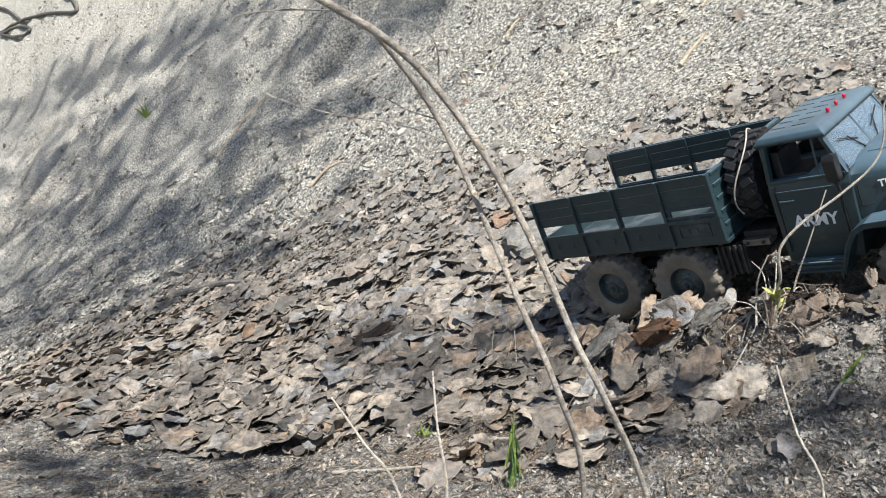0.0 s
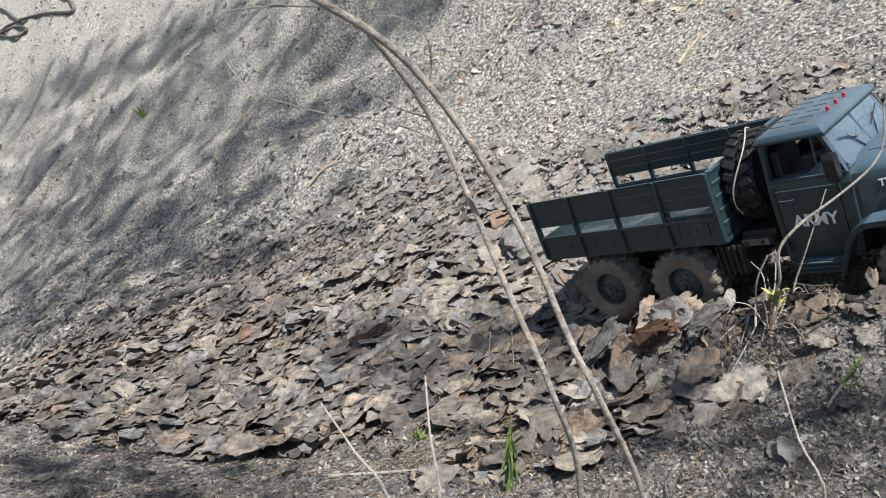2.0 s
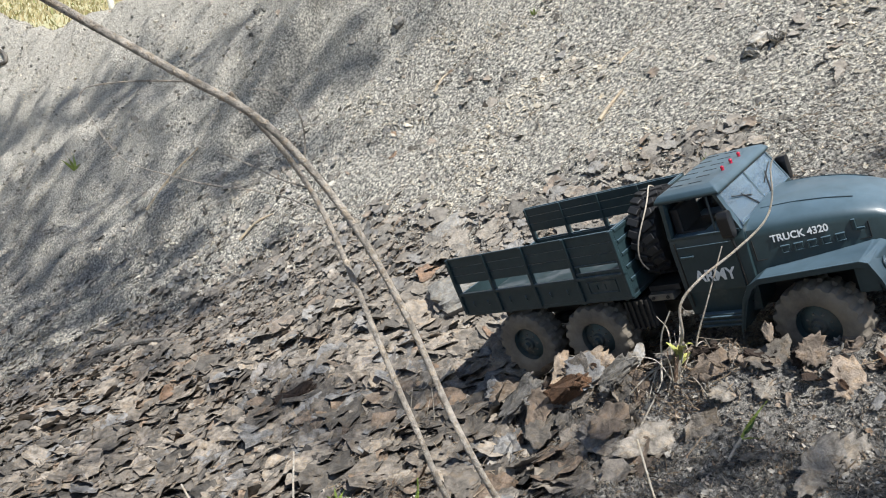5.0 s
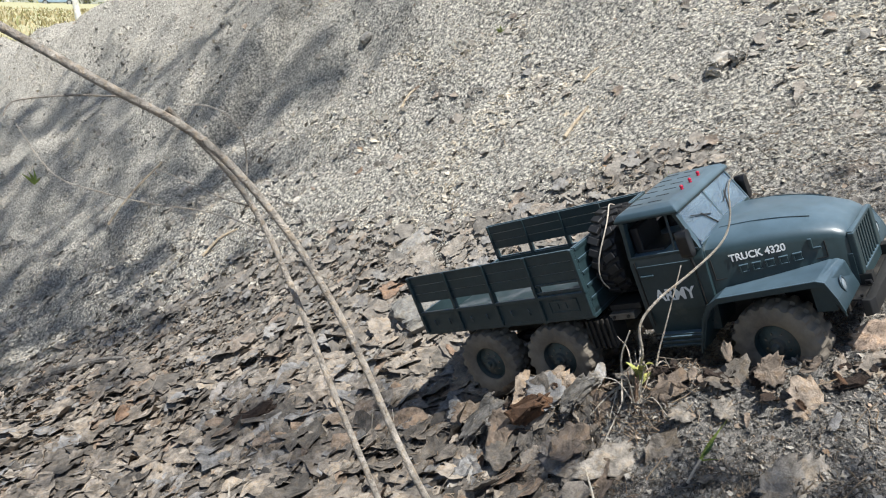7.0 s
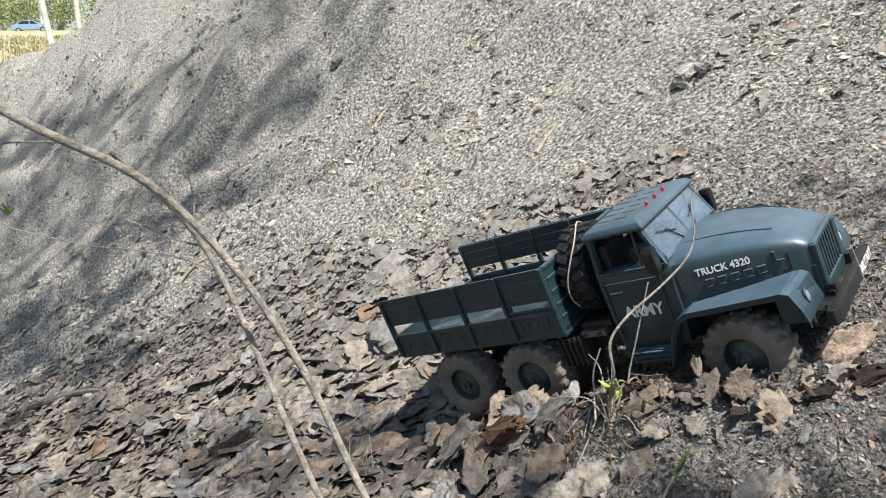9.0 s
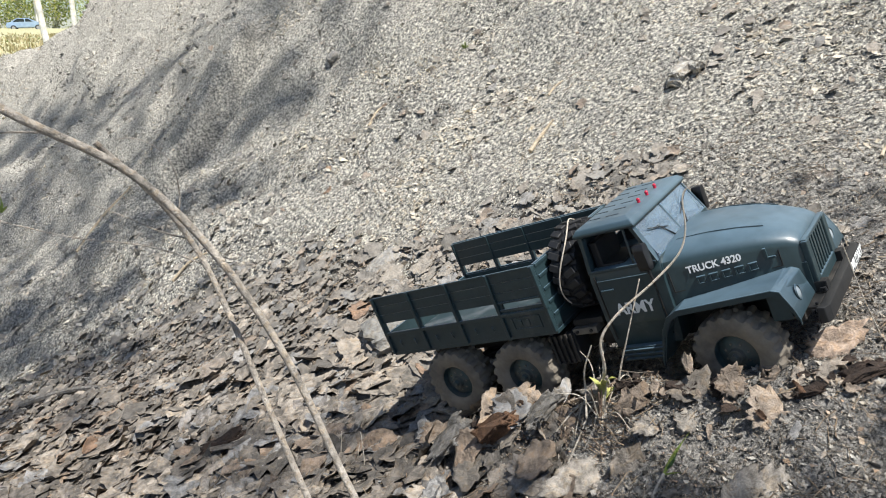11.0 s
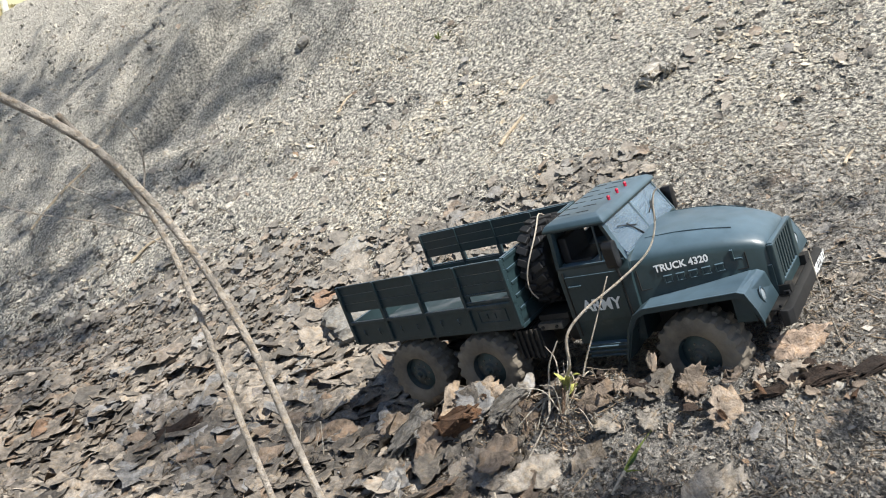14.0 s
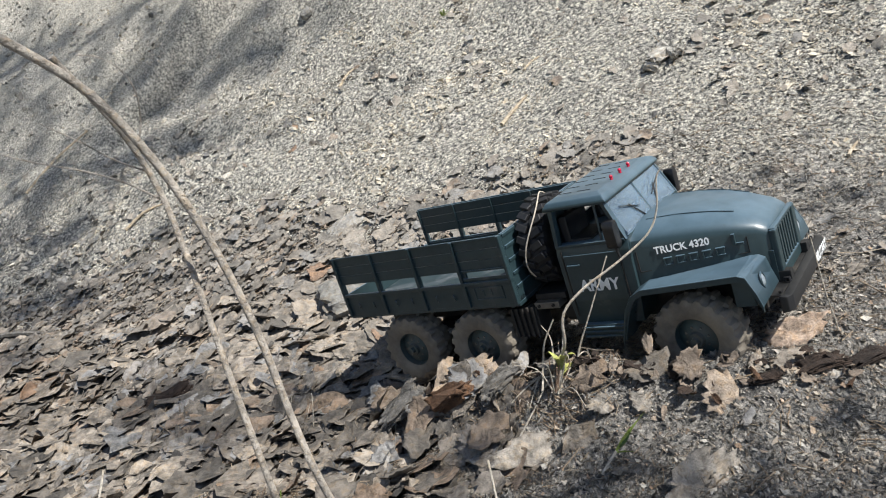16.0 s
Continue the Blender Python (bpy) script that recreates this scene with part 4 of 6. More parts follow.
        part("bracket_bolt", rods(((-0.1450, s * 0.0650, 0.0722), (-0.1450, s * 0.0672, 0.0722), 0.0016), ((-0.1300, s * 0.0650, 0.0722), (-0.1300, s * 0.0672, 0.0722), 0.0016)), frame_black, root)
    part("fuel_tank", rods(((-0.118, 0.050, 0.052), (-0.060, 0.050, 0.052), 0.014), sides=24), frame_black, root, "", True)
    part("air_filter", rods(((-0.128, -0.040, 0.058), (-0.072, -0.040, 0.058), 0.012), sides=24), frame_black, root, "", True)
    part("rear_lamp", boxes((-0.3775, -0.3755, -0.066, -0.058, 0.0765, 0.0810)), lamp_red, root, "red rear lamp")
    part("rear_lamp", boxes((-0.3775, -0.3755, 0.058, 0.066, 0.0765, 0.0810)), lamp_red, root, "red rear lamp")
    return root


truck = build_truck()
truck.matrix_world = Matrix.Translation((0.467, 0.6279, 0.354)) @ Euler([radians(a) for a in (11.52, -20.01, -46.69)]).to_matrix().to_4x4() @ Matrix.Scale(1.035, 4)


# ---- scattering ----
rng = np.random.default_rng(7)


def smoothstep(v):
    v = np.clip(v, 0, 1)
    return v * v * (3 - 2 * v)


def normals_at(x, y, e=0.02, shape=hill):
    gx_, gy_ = (shape(x + e, y) - shape(x - e, y)) / (2 * e), (shape(x, y + e) - shape(x, y - e)) / (2 * e)
    k = np.stack([-gx_, -gy_, np.ones_like(gx_)], -1)
    return k / np.linalg.norm(k, axis=-1, keepdims=True)


def frames_at(x, y, yaw, tilt_a, tilt_b, shape=hill):
    """Rotation matrices that lie on the slope, turned by yaw and tipped by two small angles."""
    k = normals_at(x, y, 0.02, shape)
    a = np.stack([np.cos(yaw), np.sin(yaw), np.zeros_like(yaw)], -1)
    a -= k * (a * k).sum(-1, keepdims=True)
    a /= np.linalg.norm(a, axis=-1, keepdims=True)
    b = np.cross(k, a)
    ca, sa, cb, sb = np.cos(tilt_a)[:, None], np.sin(tilt_a)[:, None], np.cos(tilt_b)[:, None], np.sin(tilt_b)[:, None]
    a, k = a * ca + k * sa, k * ca - a * sa
    b, k = b * cb + k * sb, k * cb - b * sb
    return np.stack([a, b, k], -1)


def fast_mesh(name, verts, faces, mat, smooth=False):
    """A mesh from arrays: verts (n, 3), and faces as a list of (m, k) index arrays."""
    me = bpy.data.meshes.new(name)
    me.vertices.add(len(verts))
    me.vertices.foreach_set("co", np.ascontiguousarray(verts, np.float32).ravel())
    loops = np.concatenate([f.ravel() for f in faces]).astype(np.int32)
    sizes = np.concatenate([np.full(len(f), f.shape[1]) for f in faces])
    me.loops.add(len(loops))
    me.loops.foreach_set("vertex_index", loops)
    me.polygons.add(len(sizes))
    me.polygons.foreach_set("loop_start", np.r_[0, np.cumsum(sizes)[:-1]].astype(np.int32))
    if smooth:
        me.polygons.foreach_set("use_smooth", np.ones(len(sizes), bool))
    me.materials.append(mat)
    me.update(calc_edges=True)
    me.validate()
    return new(name, me)


def leaf_template(r, n=18, rings=2, curl=1.0, wrinkle=1.0, tooth=1.0):
    """A dry leaf about 1 across: pointed, with a torn, toothed edge, curled and wrinkled. A middle point, then rings."""
    t = np.linspace(0, 2 * math.pi, n, endpoint=False) + r.uniform(-0.08, 0.08, n)
    rad = 0.5 * (1 + 0.15 * np.cos(t) + 0.10 * np.cos(2 * t + r.uniform(0, 6)) + 0.09 * np.cos(3 * t + r.uniform(0, 6)) + 0.05 * np.cos(5 * t + r.uniform(0, 6)))
    soft = min(tooth, 1.0)
    rad = 0.5 + (rad - 0.5) * (0.5 + 0.5 * soft)
    rad *= 1 + tooth * (0.055 * (-1.0) ** np.arange(n) + r.uniform(-0.13, 0.09, n))
    for _ in range(r.integers(0, 3) if tooth > 0.5 else 0):
        rad[r.integers(0, n)] *= r.uniform(0.55, 0.75)
    edge = np.stack([rad * np.cos(t), r.uniform(0.62, 0.95) * rad * np.sin(t)], -1)
    rows = [np.zeros((1, 2))] + [edge * ((k + 1) / rings) ** 0.8 * (1 if k == rings - 1 else r.uniform(0.92, 1.05, (n, 1))) for k in range(rings)]
    flat = np.vstack(rows)
    c1, c2, c3, c4 = r.uniform(-0.30, 0.45) * curl, r.uniform(-0.4, 0.55) * curl, r.uniform(-0.10, 0.16) * curl, r.uniform(-0.5, 0.5) * curl
    w = c1 * flat[:, 0] ** 2 + c2 * flat[:, 1] ** 2 + c3 * np.abs(flat[:, 1]) + c4 * flat[:, 0] * flat[:, 1]
    w += wrinkle * (r.normal(0, 0.014, len(flat)) + 0.03 * np.sin(flat[:, 0] * 9 + r.uniform(0, 6)) * np.sin(flat[:, 1] * 8 + r.uniform(0, 6)))
    w[-n:] += r.normal(0, 0.022, n) * wrinkle
    return np.c_[flat, w]


def leaf_faces(n, rings):
    i, j = np.arange(n), (np.arange(n) + 1) % n
    tris = np.stack([np.zeros(n, int), 1 + i, 1 + j], -1)
    quads_ = [np.stack([1 + k * n + i, 1 + (k + 1) * n + i, 1 + (k + 1) * n + j, 1 + k * n + j], -1) for k in range(rings - 1)]
    return tris, np.concatenate(quads_)


def leaf_litter(name, x, y, size, lift, mat, tilt=0.28, curl=1.0, seed=1):
    r = np.random.default_rng(seed)
    temps = np.stack([leaf_template(r, 20, 2, curl, 1.3) for _ in range(90)])
    tris, quads_ = leaf_faces(20, 2)
    pick = r.integers(0, len(temps), len(x))
    R = frames_at(x, y, r.uniform(0, 2 * math.pi, len(x)), r.normal(0, tilt, len(x)), r.normal(0, tilt, len(x)))
    base = np.stack([x, y, ground_z(x, y)], -1) + normals_at(x, y) * lift[:, None]
    v = base[:, None] + np.einsum("nij,nkj->nki", R, temps[pick] * size[:, None, None])
    k = v.shape[1]
    off = (np.arange(len(x)) * k)[:, None, None]
    return fast_mesh(name, v.reshape(-1, 3), [(tris + off).reshape(-1, 3), (quads_ + off).reshape(-1, 4)], mat)


def chips(name, x, y, size, mat, flat=0.35, tilt=0.4, seed=2):
    """Small angular shards that lie half sunk in the ground."""
    r = np.random.default_rng(seed)
    temps = []
    for _ in range(40):
        t = np.sort(r.uniform(0, 2 * math.pi, 5) * 0.35 + np.arange(5) * 2 * math.pi / 5 * 0.85)
        o = np.stack([np.cos(t) * 0.5, np.sin(t) * 0.5 * r.uniform(0.4, 0.95)], -1) * r.uniform(0.7, 1.1, (5, 1))
        top = np.c_[o * r.uniform(0.6, 0.95), flat * r.uniform(0.5, 1.1, 5)]
        temps.append(np.vstack([np.c_[o, np.full(5, -0.25)], top]))
    temps = np.stack(temps)
    pick = r.integers(0, len(temps), len(x))
    R = frames_at(x, y, r.uniform(0, 2 * math.pi, len(x)), r.normal(0, tilt, len(x)), r.normal(0, tilt, len(x)))
    base = np.stack([x, y, ground_z(x, y)], -1)
    v = base[:, None] + np.einsum("nij,nkj->nki", R, temps[pick] * size[:, None, None])
    i5 = np.arange(5)
    sides = np.stack([i5, (i5 + 1) % 5, 5 + (i5 + 1) % 5, 5 + i5], -1)
    off = (np.arange(len(x)) * 10)[:, None, None]
    return fast_mesh(name, v.reshape(-1, 3), [(sides + off).reshape(-1, 4), (np.arange(5, 10)[None] + off[:, 0]).reshape(-1, 5)], mat)


def straws(name, x, y, length, radius, mat, seed=3, rise=0.08, lift=0.002):
    """Thin three-sided stalks with a slight bend."""
    r = np.random.default_rng(seed)
    R = frames_at(x, y, r.uniform(0, 2 * math.pi, len(x)), r.normal(0, rise, len(x)), r.normal(0, 0.2, len(x)))
    base = np.stack([x, y, ground_z(x, y) + lift], -1)
    s = np.array([-0.5, 0.0, 0.5])
    ang = np.arange(3) * 2 * math.pi / 3
    bend = r.normal(0, 0.28, (len(x), 2))
    loc = np.zeros((len(x), 3, 3, 3))
    loc[..., 0] = (s[None, :, None] * length[:, None, None])
    loc[..., 1] = np.cos(ang)[None, None] * radius[:, None, None] + (bend[:, 0, None] * (0.25 - s**2)[None] * length[:, None])[..., None]
    loc[..., 2] = np.sin(ang)[None, None] * radius[:, None, None] + (bend[:, 1, None] * (0.25 - s**2)[None] * length[:, None])[..., None]
    v = base[:, None] + np.einsum("nij,nkj->nki", R, loc.reshape(len(x), 9, 3))
    q = np.array([[a * 3 + b, a * 3 + (b + 1) % 3, (a + 1) * 3 + (b + 1) % 3, (a + 1) * 3 + b] for a in range(2) for b in range(3)])
    off = (np.arange(len(x)) * 9)[:, None, None]
    return fast_mesh(name, v.reshape(-1, 3), [(q + off).reshape(-1, 4)], mat)


def leaf_zone(x, y):
    """How thickly leaves lie: a drift across the foot of the slope."""
    wob = 0.22 * waves(x, y, 0.28, 61) + 0.12 * waves(x, y, 0.10, 62)
    upper = smoothstep((1.67 - 0.70 * x - y - 0.75 * np.maximum(-0.30 - x, 0) + wob) / 0.30)
    lower = smoothstep((y - 0.755 + 0.32 * np.minimum(x, 0) + 0.10 * np.maximum(x, 0) + wob * 0.5) / 0.10)
    right = smoothstep((0.40 - x + 0.95 * np.maximum(y - 0.95, 0) + wob * 0.8) / 0.14)
    return upper * lower * right


def draw(n, x0, x1, y0, y1, weight):
    """Random places whose thickness follows weight (0 to 1)."""
    xs, ys = np.zeros(0), np.zeros(0)
    while len(xs) < n:
        x, y = rng.uniform(x0, x1, 4 * n), rng.uniform(y0, y1, 4 * n)
        k = rng.random(4 * n) < weight(x, y)
        xs, ys = np.r_[xs, x[k]], np.r_[ys, y[k]]
    return xs[:n], ys[:n]


# ---- far field ----
def build_car():
    blue = plain("car_blue", (0.34, 0.46, 0.64), 0.25, 0.3, 3, 0.15, 0.05)
    glass_dark = plain("car_glass", (0.02, 0.03, 0.035), 0.08, 0, 3, 0.1, 0.0)
    tyre_black = plain("car_tyre", (0.02, 0.02, 0.02), 0.8, 0, 20, 0.2, 0.2)
    rim_silver = plain("car_rim", (0.5, 0.5, 0.52), 0.3, 0.8, 10, 0.1, 0.1)
    car = tagged(new("car"), "blue parked car half hidden behind meadow grass", "car")
    prof = [(-2.1, 0.35), (-2.15, 0.75), (-2.0, 0.95), (-1.5, 1.0), (-0.95, 1.42), (0.35, 1.45), (1.05, 1.0), (1.9, 0.85), (2.1, 0.65), (2.1, 0.35)]
    body = part("body", prism(prof, -0.82, 0.82, 0.07), blue, car, "", True)
    for s in (-1, 1):
        part("side_window", prism([(-1.35, 1.02), (-0.9, 1.36), (-0.1, 1.38), (-0.1, 1.02)], s * 0.825 - 0.01, s * 0.825 + 0.01, 0.01), glass_dark, body)
        part("side_window", prism([(0.0, 1.02), (0.0, 1.38), (0.3, 1.38), (0.85, 1.02)], s * 0.825 - 0.01, s * 0.825 + 0.01, 0.01), glass_dark, body)
        for x in (-1.35, 1.3):
            wheel = part("wheel", rods(((x, s * 0.70, 0.32), (x, s * 0.86, 0.32), 0.32), sides=28), tyre_black, car, "", True)
            part("rim", rods(((x, s * 0.84, 0.32), (x, s * 0.875, 0.32), 0.20), sides=20), rim_silver, wheel, "", True)
    part("windscreen", prism([(0.40, 1.40), (1.00, 1.02), (1.04, 1.04), (0.44, 1.43)], -0.68, 0.68, 0.0), glass_dark, body)
    return car


car = build_car()
_cx, _cy = -37.6, 103.0
car.matrix_world = Matrix.Translation((_cx, _cy, float(ground_z(_cx, _cy)) - 0.15)) @ pose(0, 0, 0, 0, -2, 14)

birch_bark = litter_material("birch_bark", [(0.0, (0.74, 0.73, 0.70)), (1.0, (0.82, 0.81, 0.78))], 0.8, "object", 5, (0.06, 0.055, 0.05), 0.3)
aspen_bark = litter_material("aspen_bark", [(0.0, (0.20, 0.20, 0.16)), (1.0, (0.30, 0.29, 0.24))], 0.85, "object", 6, (0.07, 0.065, 0.06), 0.4)
tree_leaf = litter_material("tree_leaves", [(0.0, (0.09, 0.14, 0.02)), (0.5, (0.22, 0.28, 0.045)), (0.8, (0.36, 0.38, 0.07)), (1.0, (0.48, 0.45, 0.11))], 0.6, "island", 2, (0.16, 0.2, 0.04), 0.3)


def leaf_cloud(name, centres, mat, parent, size, seed):
    """Many small folded leaves round the given centres (x, y, z, spread, count, and a turn of the spread)."""
    r = np.random.default_rng(seed)
    groups = []
    for x, y, z, wide, count, *turn in centres:
        d = r.normal(0, 1, (count, 3)) * np.array(wide)
        ct, st = (math.cos(turn[0]), math.sin(turn[0])) if turn else (1.0, 0.0)
        groups.append(np.array((x, y, z)) + np.stack([d[:, 0] * ct - d[:, 1] * st, d[:, 0] * st + d[:, 1] * ct, d[:, 2]], -1))
    pts = np.concatenate(groups)
    k = len(pts)
    a = r.normal(0, 1, (k, 3))
    a /= np.linalg.norm(a, axis=1, keepdims=True)
    b = np.cross(a, r.normal(0, 1, (k, 3)))
    b /= np.linalg.norm(b, axis=1, keepdims=True)
    s = size * r.uniform(0.6, 1.3, (k, 1))
    c = np.cross(a, b) * s * 0.18
    v = np.stack([pts - a * s * 0.6, pts + b * s * 0.42 + c, pts + a * s * 0.6, pts - b * s * 0.42 + c], 1)
    off = (np.arange(k) * 4)[:, None]
    ob = fast_mesh(name, v.reshape(-1, 3), [np.array([[0, 1, 2]]) + off, np.array([[0, 2, 3]]) + off], mat)
    ob.parent = parent
    return ob


def build_tree(name, base, height, girth, bark, label, seed, lean=(0, 0), crown=(0.45, 1.0), spread=1.0, leaf=0.16, count=900):
    r = random.Random(seed)
    tree = tagged(new(name), label, "tree", "trees beyond the slope")
    tree.location = base
    top = Vector((lean[0] * height, lean[1] * height, height))
    path = [Vector((0, 0, -0.3)), top * 0.25 + Vector((r.uniform(-0.1, 0.1), r.uniform(-0.1, 0.1), 0)), top * 0.5 + Vector((r.uniform(-0.15, 0.15), r.uniform(-0.15, 0.15), 0)), top * 0.75, top]
    part("trunk", tube(smooth_path(path, 5), (girth, girth * 0.15), 12), bark, tree, "", True)
    centres, limbs = [], bmesh.new()
    for _ in range(14):
        f = r.uniform(*crown) * 0.95
        p = top * f
        a, reach = r.uniform(0, 6.28), spread * r.uniform(0.4, 1.0) * (1.15 - f * 0.7)
        q = p + Vector((math.cos(a) * reach, math.sin(a) * reach, reach * r.uniform(0.3, 0.8)))
        tube(smooth_path([p, (p + q) / 2 + Vector((0, 0, -0.08 * reach)), q], 4), (girth * 0.28, girth * 0.06), 6, limbs)
        centres.append((*q, spread * 0.34, count // 14))
        centres.append((*((p + q) / 2), spread * 0.28, count // 28))
    part("limbs", limbs, bark, tree)
    leaf_cloud("crown", centres, tree_leaf, tree, leaf, seed)
    return tree


FAR_TREES = [(-4.45, 13.4, 9, 0.055), (-4.05, 13.3, 9, 0.045), (-39.5, 112, 21, 0.23), (-25.5, 116, 23, 0.25), (-46.5, 110, 24, 0.25), (-35.0, 122, 23, 0.26), (-52.5, 119, 24, 0.28), (-43.0, 130, 26, 0.30), (-30.0, 133, 23, 0.26), (-59.5, 126, 24, 0.28)]
for i, (x, y, h, g) in enumerate(FAR_TREES):
    build_tree("birch_tree", (x, y, float(ground_z(x, y))), h, g, birch_bark, "slim white-barked birch with yellow-green leaves in the meadow", 20 + i, (-0.16 if i == 0 else 0.02 * math.sin(i * 2.1), 0.0), (0.62 if y < 30 else 0.25, 1.0), 1.2 if y < 30 else 4.0, 0.20 if y < 30 else 0.34, 500 if y < 30 else 2600)


def build_bush(base, size, seed):
    bush = tagged(new("bush"), "yellow-green leafy bush at the meadow's edge", "bush", "bushes at the meadow's edge")
    bush.location = base
    r = random.Random(seed)
    stems, centres = bmesh.new(), []
    for _ in range(9):
        a, h = r.uniform(0, 6.28), size * r.uniform(0.6, 1.2)
        q = Vector((math.cos(a) * size * 0.6, math.sin(a) * size * 0.6, h))
        tube([(0, 0, -0.1), q * 0.5 + Vector((0, 0, 0.1)), q], (0.03, 0.008), 6, stems)
        centres.append((*q, size * 0.26, 90))
        centres.append((*(q * 0.6), size * 0.24, 60))
    part("stems", stems, aspen_bark, bush)
    leaf_cloud("foliage", centres, tree_leaf, bush, 0.24, seed)
    return bush


for i in range(18):
    x, y = -66 + i * 3.0 + 0.9 * math.sin(i * 5.3), 124 + 8 * math.sin(i * 2.7)
    build_bush((x, y, float(ground_z(x, y))), 4.5 + 1.6 * math.sin(i * 3.1), 80 + i)

# meadow grass in clumps
mx, my = rng.uniform(-36, -1.5, 60000), rng.uniform(6.0, 62, 60000)
ok = (np.hypot(mx, my) > 6.6) & (np.abs(np.degrees(np.arctan2(mx, my)) + 24) < 13) & (rng.random(60000) < 12 / np.hypot(mx, my))
mx, my = mx[ok], my[ok]
hgt = rng.uniform(0.08, 0.24, len(mx)) * (0.6 + 0.8 * (waves(mx, my, 2.2, 90) + 0.5))
az = rng.uniform(0, 6.28, len(mx))
root_p = np.stack([mx, my, ground_z(mx, my) - 0.02], -1)
side = np.stack([np.cos(az), np.sin(az), 0 * az], -1) * (0.5 + np.hypot(mx, my) / 18)[:, None]
bend = rng.normal(0, 0.35, (len(mx), 3)) * hgt[:, None]
bend[:, 2] = 0
blade = np.stack([root_p - side * 0.02, root_p + side * 0.02, root_p + bend * 0.35 + side * 0.012 + np.array([0, 0, 1]) * hgt[:, None] * 0.6, root_p + bend + np.array([0, 0, 1]) * hgt[:, None]], 1)
grass_many = litter_material("meadow_grass", [(0.0, (0.30, 0.27, 0.12)), (0.5, (0.42, 0.36, 0.21)), (0.85, (0.48, 0.42, 0.27)), (1.0, (0.27, 0.31, 0.12))], 0.7, "island", 3, (0.3, 0.24, 0.1), 0.2)
off = (np.arange(len(mx)) * 4)[:, None]
tagged(fast_mesh("meadow_grass", blade.reshape(-1, 3), [np.array([[0, 1, 2]]) + off, np.array([[0, 2, 3]]) + off], grass_many), "dry yellow meadow grass beyond the slope", "grass", kind="stuff")

# trees up the slope and beside it, whose crowns shade it
# each tree: its foot, how far up the sun's rays its leaves hang, their size, and patches of them
# each patch: where its shade falls, its spread along and across the ridges, and its number of leaves
def build_shade_tree(k, foot, reach, leaf_size, patches):
    """A tree whose leaf patches hang on the sun's rays above the shade that they cast."""
    bx, by = foot
    base_z = float(ground_z(bx, by))
    tree = tagged(new("aspen_tree"), "tall grey-barked aspen whose leaves shade the slope", "tree", "trees beside the slope")
    tree.location = (bx, by, base_z)
    centres, limbs = [], bmesh.new()
    tip = Vector((0, 0, 9.0 - base_z))
    for px, py, sx, sy, count in patches:
        c = Vector((px, py, float(hill(px, py)))) + SUN_DIR * reach - tree.location
        centres.append((*c, (sx, sy, 0.10), count, radians(-33)))
        start = Vector((0, 0, c.z - 1.6))
        tube(smooth_path([start, start.lerp(c, 0.5) + Vector((0, 0, 0.5)), c - (c - start).normalized() * 0.6], 5), (0.020, 0.004), 7, limbs)
    part("trunk", tube(smooth_path([(0, 0, -0.3), (0.1, 0, tip.z * 0.4), (0, 0.1, tip.z * 0.75), tip], 5), (0.16, 0.03), 14), aspen_bark, tree, "", True)
    part("limbs", limbs, aspen_bark, tree)
    leaf_cloud("crown", centres + [(0, 0, tip.z - 0.5, (0.7, 0.7, 0.8), 500)], tree_leaf, tree, leaf_size, 300 + k)


build_shade_tree(0, (-6.6, 5.6), 7.0, 0.056, [
    (-2.3, 4.16, 0.5, 0.062, 149), (-1.62, 3.7, 0.45, 0.062, 149), (-1.05, 3.26, 0.4, 0.056, 127), (-0.76, 3.01, 0.32, 0.056, 92), (-2.15, 3.66, 0.4, 0.062, 104), (-1.7, 3.35, 0.32, 0.062, 92),
    (-1.27, 3.17, 0.22, 0.05, 46), (-0.8, 2.86, 0.35, 0.056, 104), (-0.56, 2.55, 0.34, 0.056, 104), (-0.44, 2.29, 0.3, 0.05, 81), (-0.3, 2.44, 0.28, 0.05, 70), (-1.74, 3.02, 0.4, 0.062, 104),
    (-1.25, 2.76, 0.36, 0.062, 104), (-0.93, 2.7, 0.26, 0.05, 52), (-0.66, 2.37, 0.28, 0.05, 70), (-0.62, 2.05, 0.26, 0.062, 70), (-0.8, 2.12, 0.26, 0.062, 58), (-0.1, 2.48, 0.22, 0.05, 50),
    (-0.34, 2.16, 0.2, 0.044, 41),
])
build_shade_tree(1, (-5.6, 4.1), 7.0, 0.056, [
    (-1.34, 2.44, 0.38, 0.062, 133), (-0.89, 2.32, 0.3, 0.056, 89), (-1.43, 2.24, 0.34, 0.062, 104), (-0.12, 2.31, 0.2, 0.044, 53), (-0.08, 2.6, 0.26, 0.05, 59), (-0.95, 1.84, 0.34, 0.062, 89),
    (-0.62, 1.62, 0.22, 0.05, 19), (-0.66, 1.18, 0.18, 0.05, 18), (-0.36, 0.77, 0.2, 0.044, 30), (-0.18, 1.04, 0.16, 0.044, 12), (0.09, 0.84, 0.12, 0.045, 36), (-0.75, 1.95, 0.3, 0.062, 89),
    (-0.5, 1.74, 0.2, 0.05, 50), (-1.8, 3.3, 0.42, 0.26, 260), (-1.5, 2.82, 0.4, 0.22, 280), (-1.2, 2.46, 0.36, 0.2, 230), (-0.95, 2.12, 0.3, 0.16, 130),
])
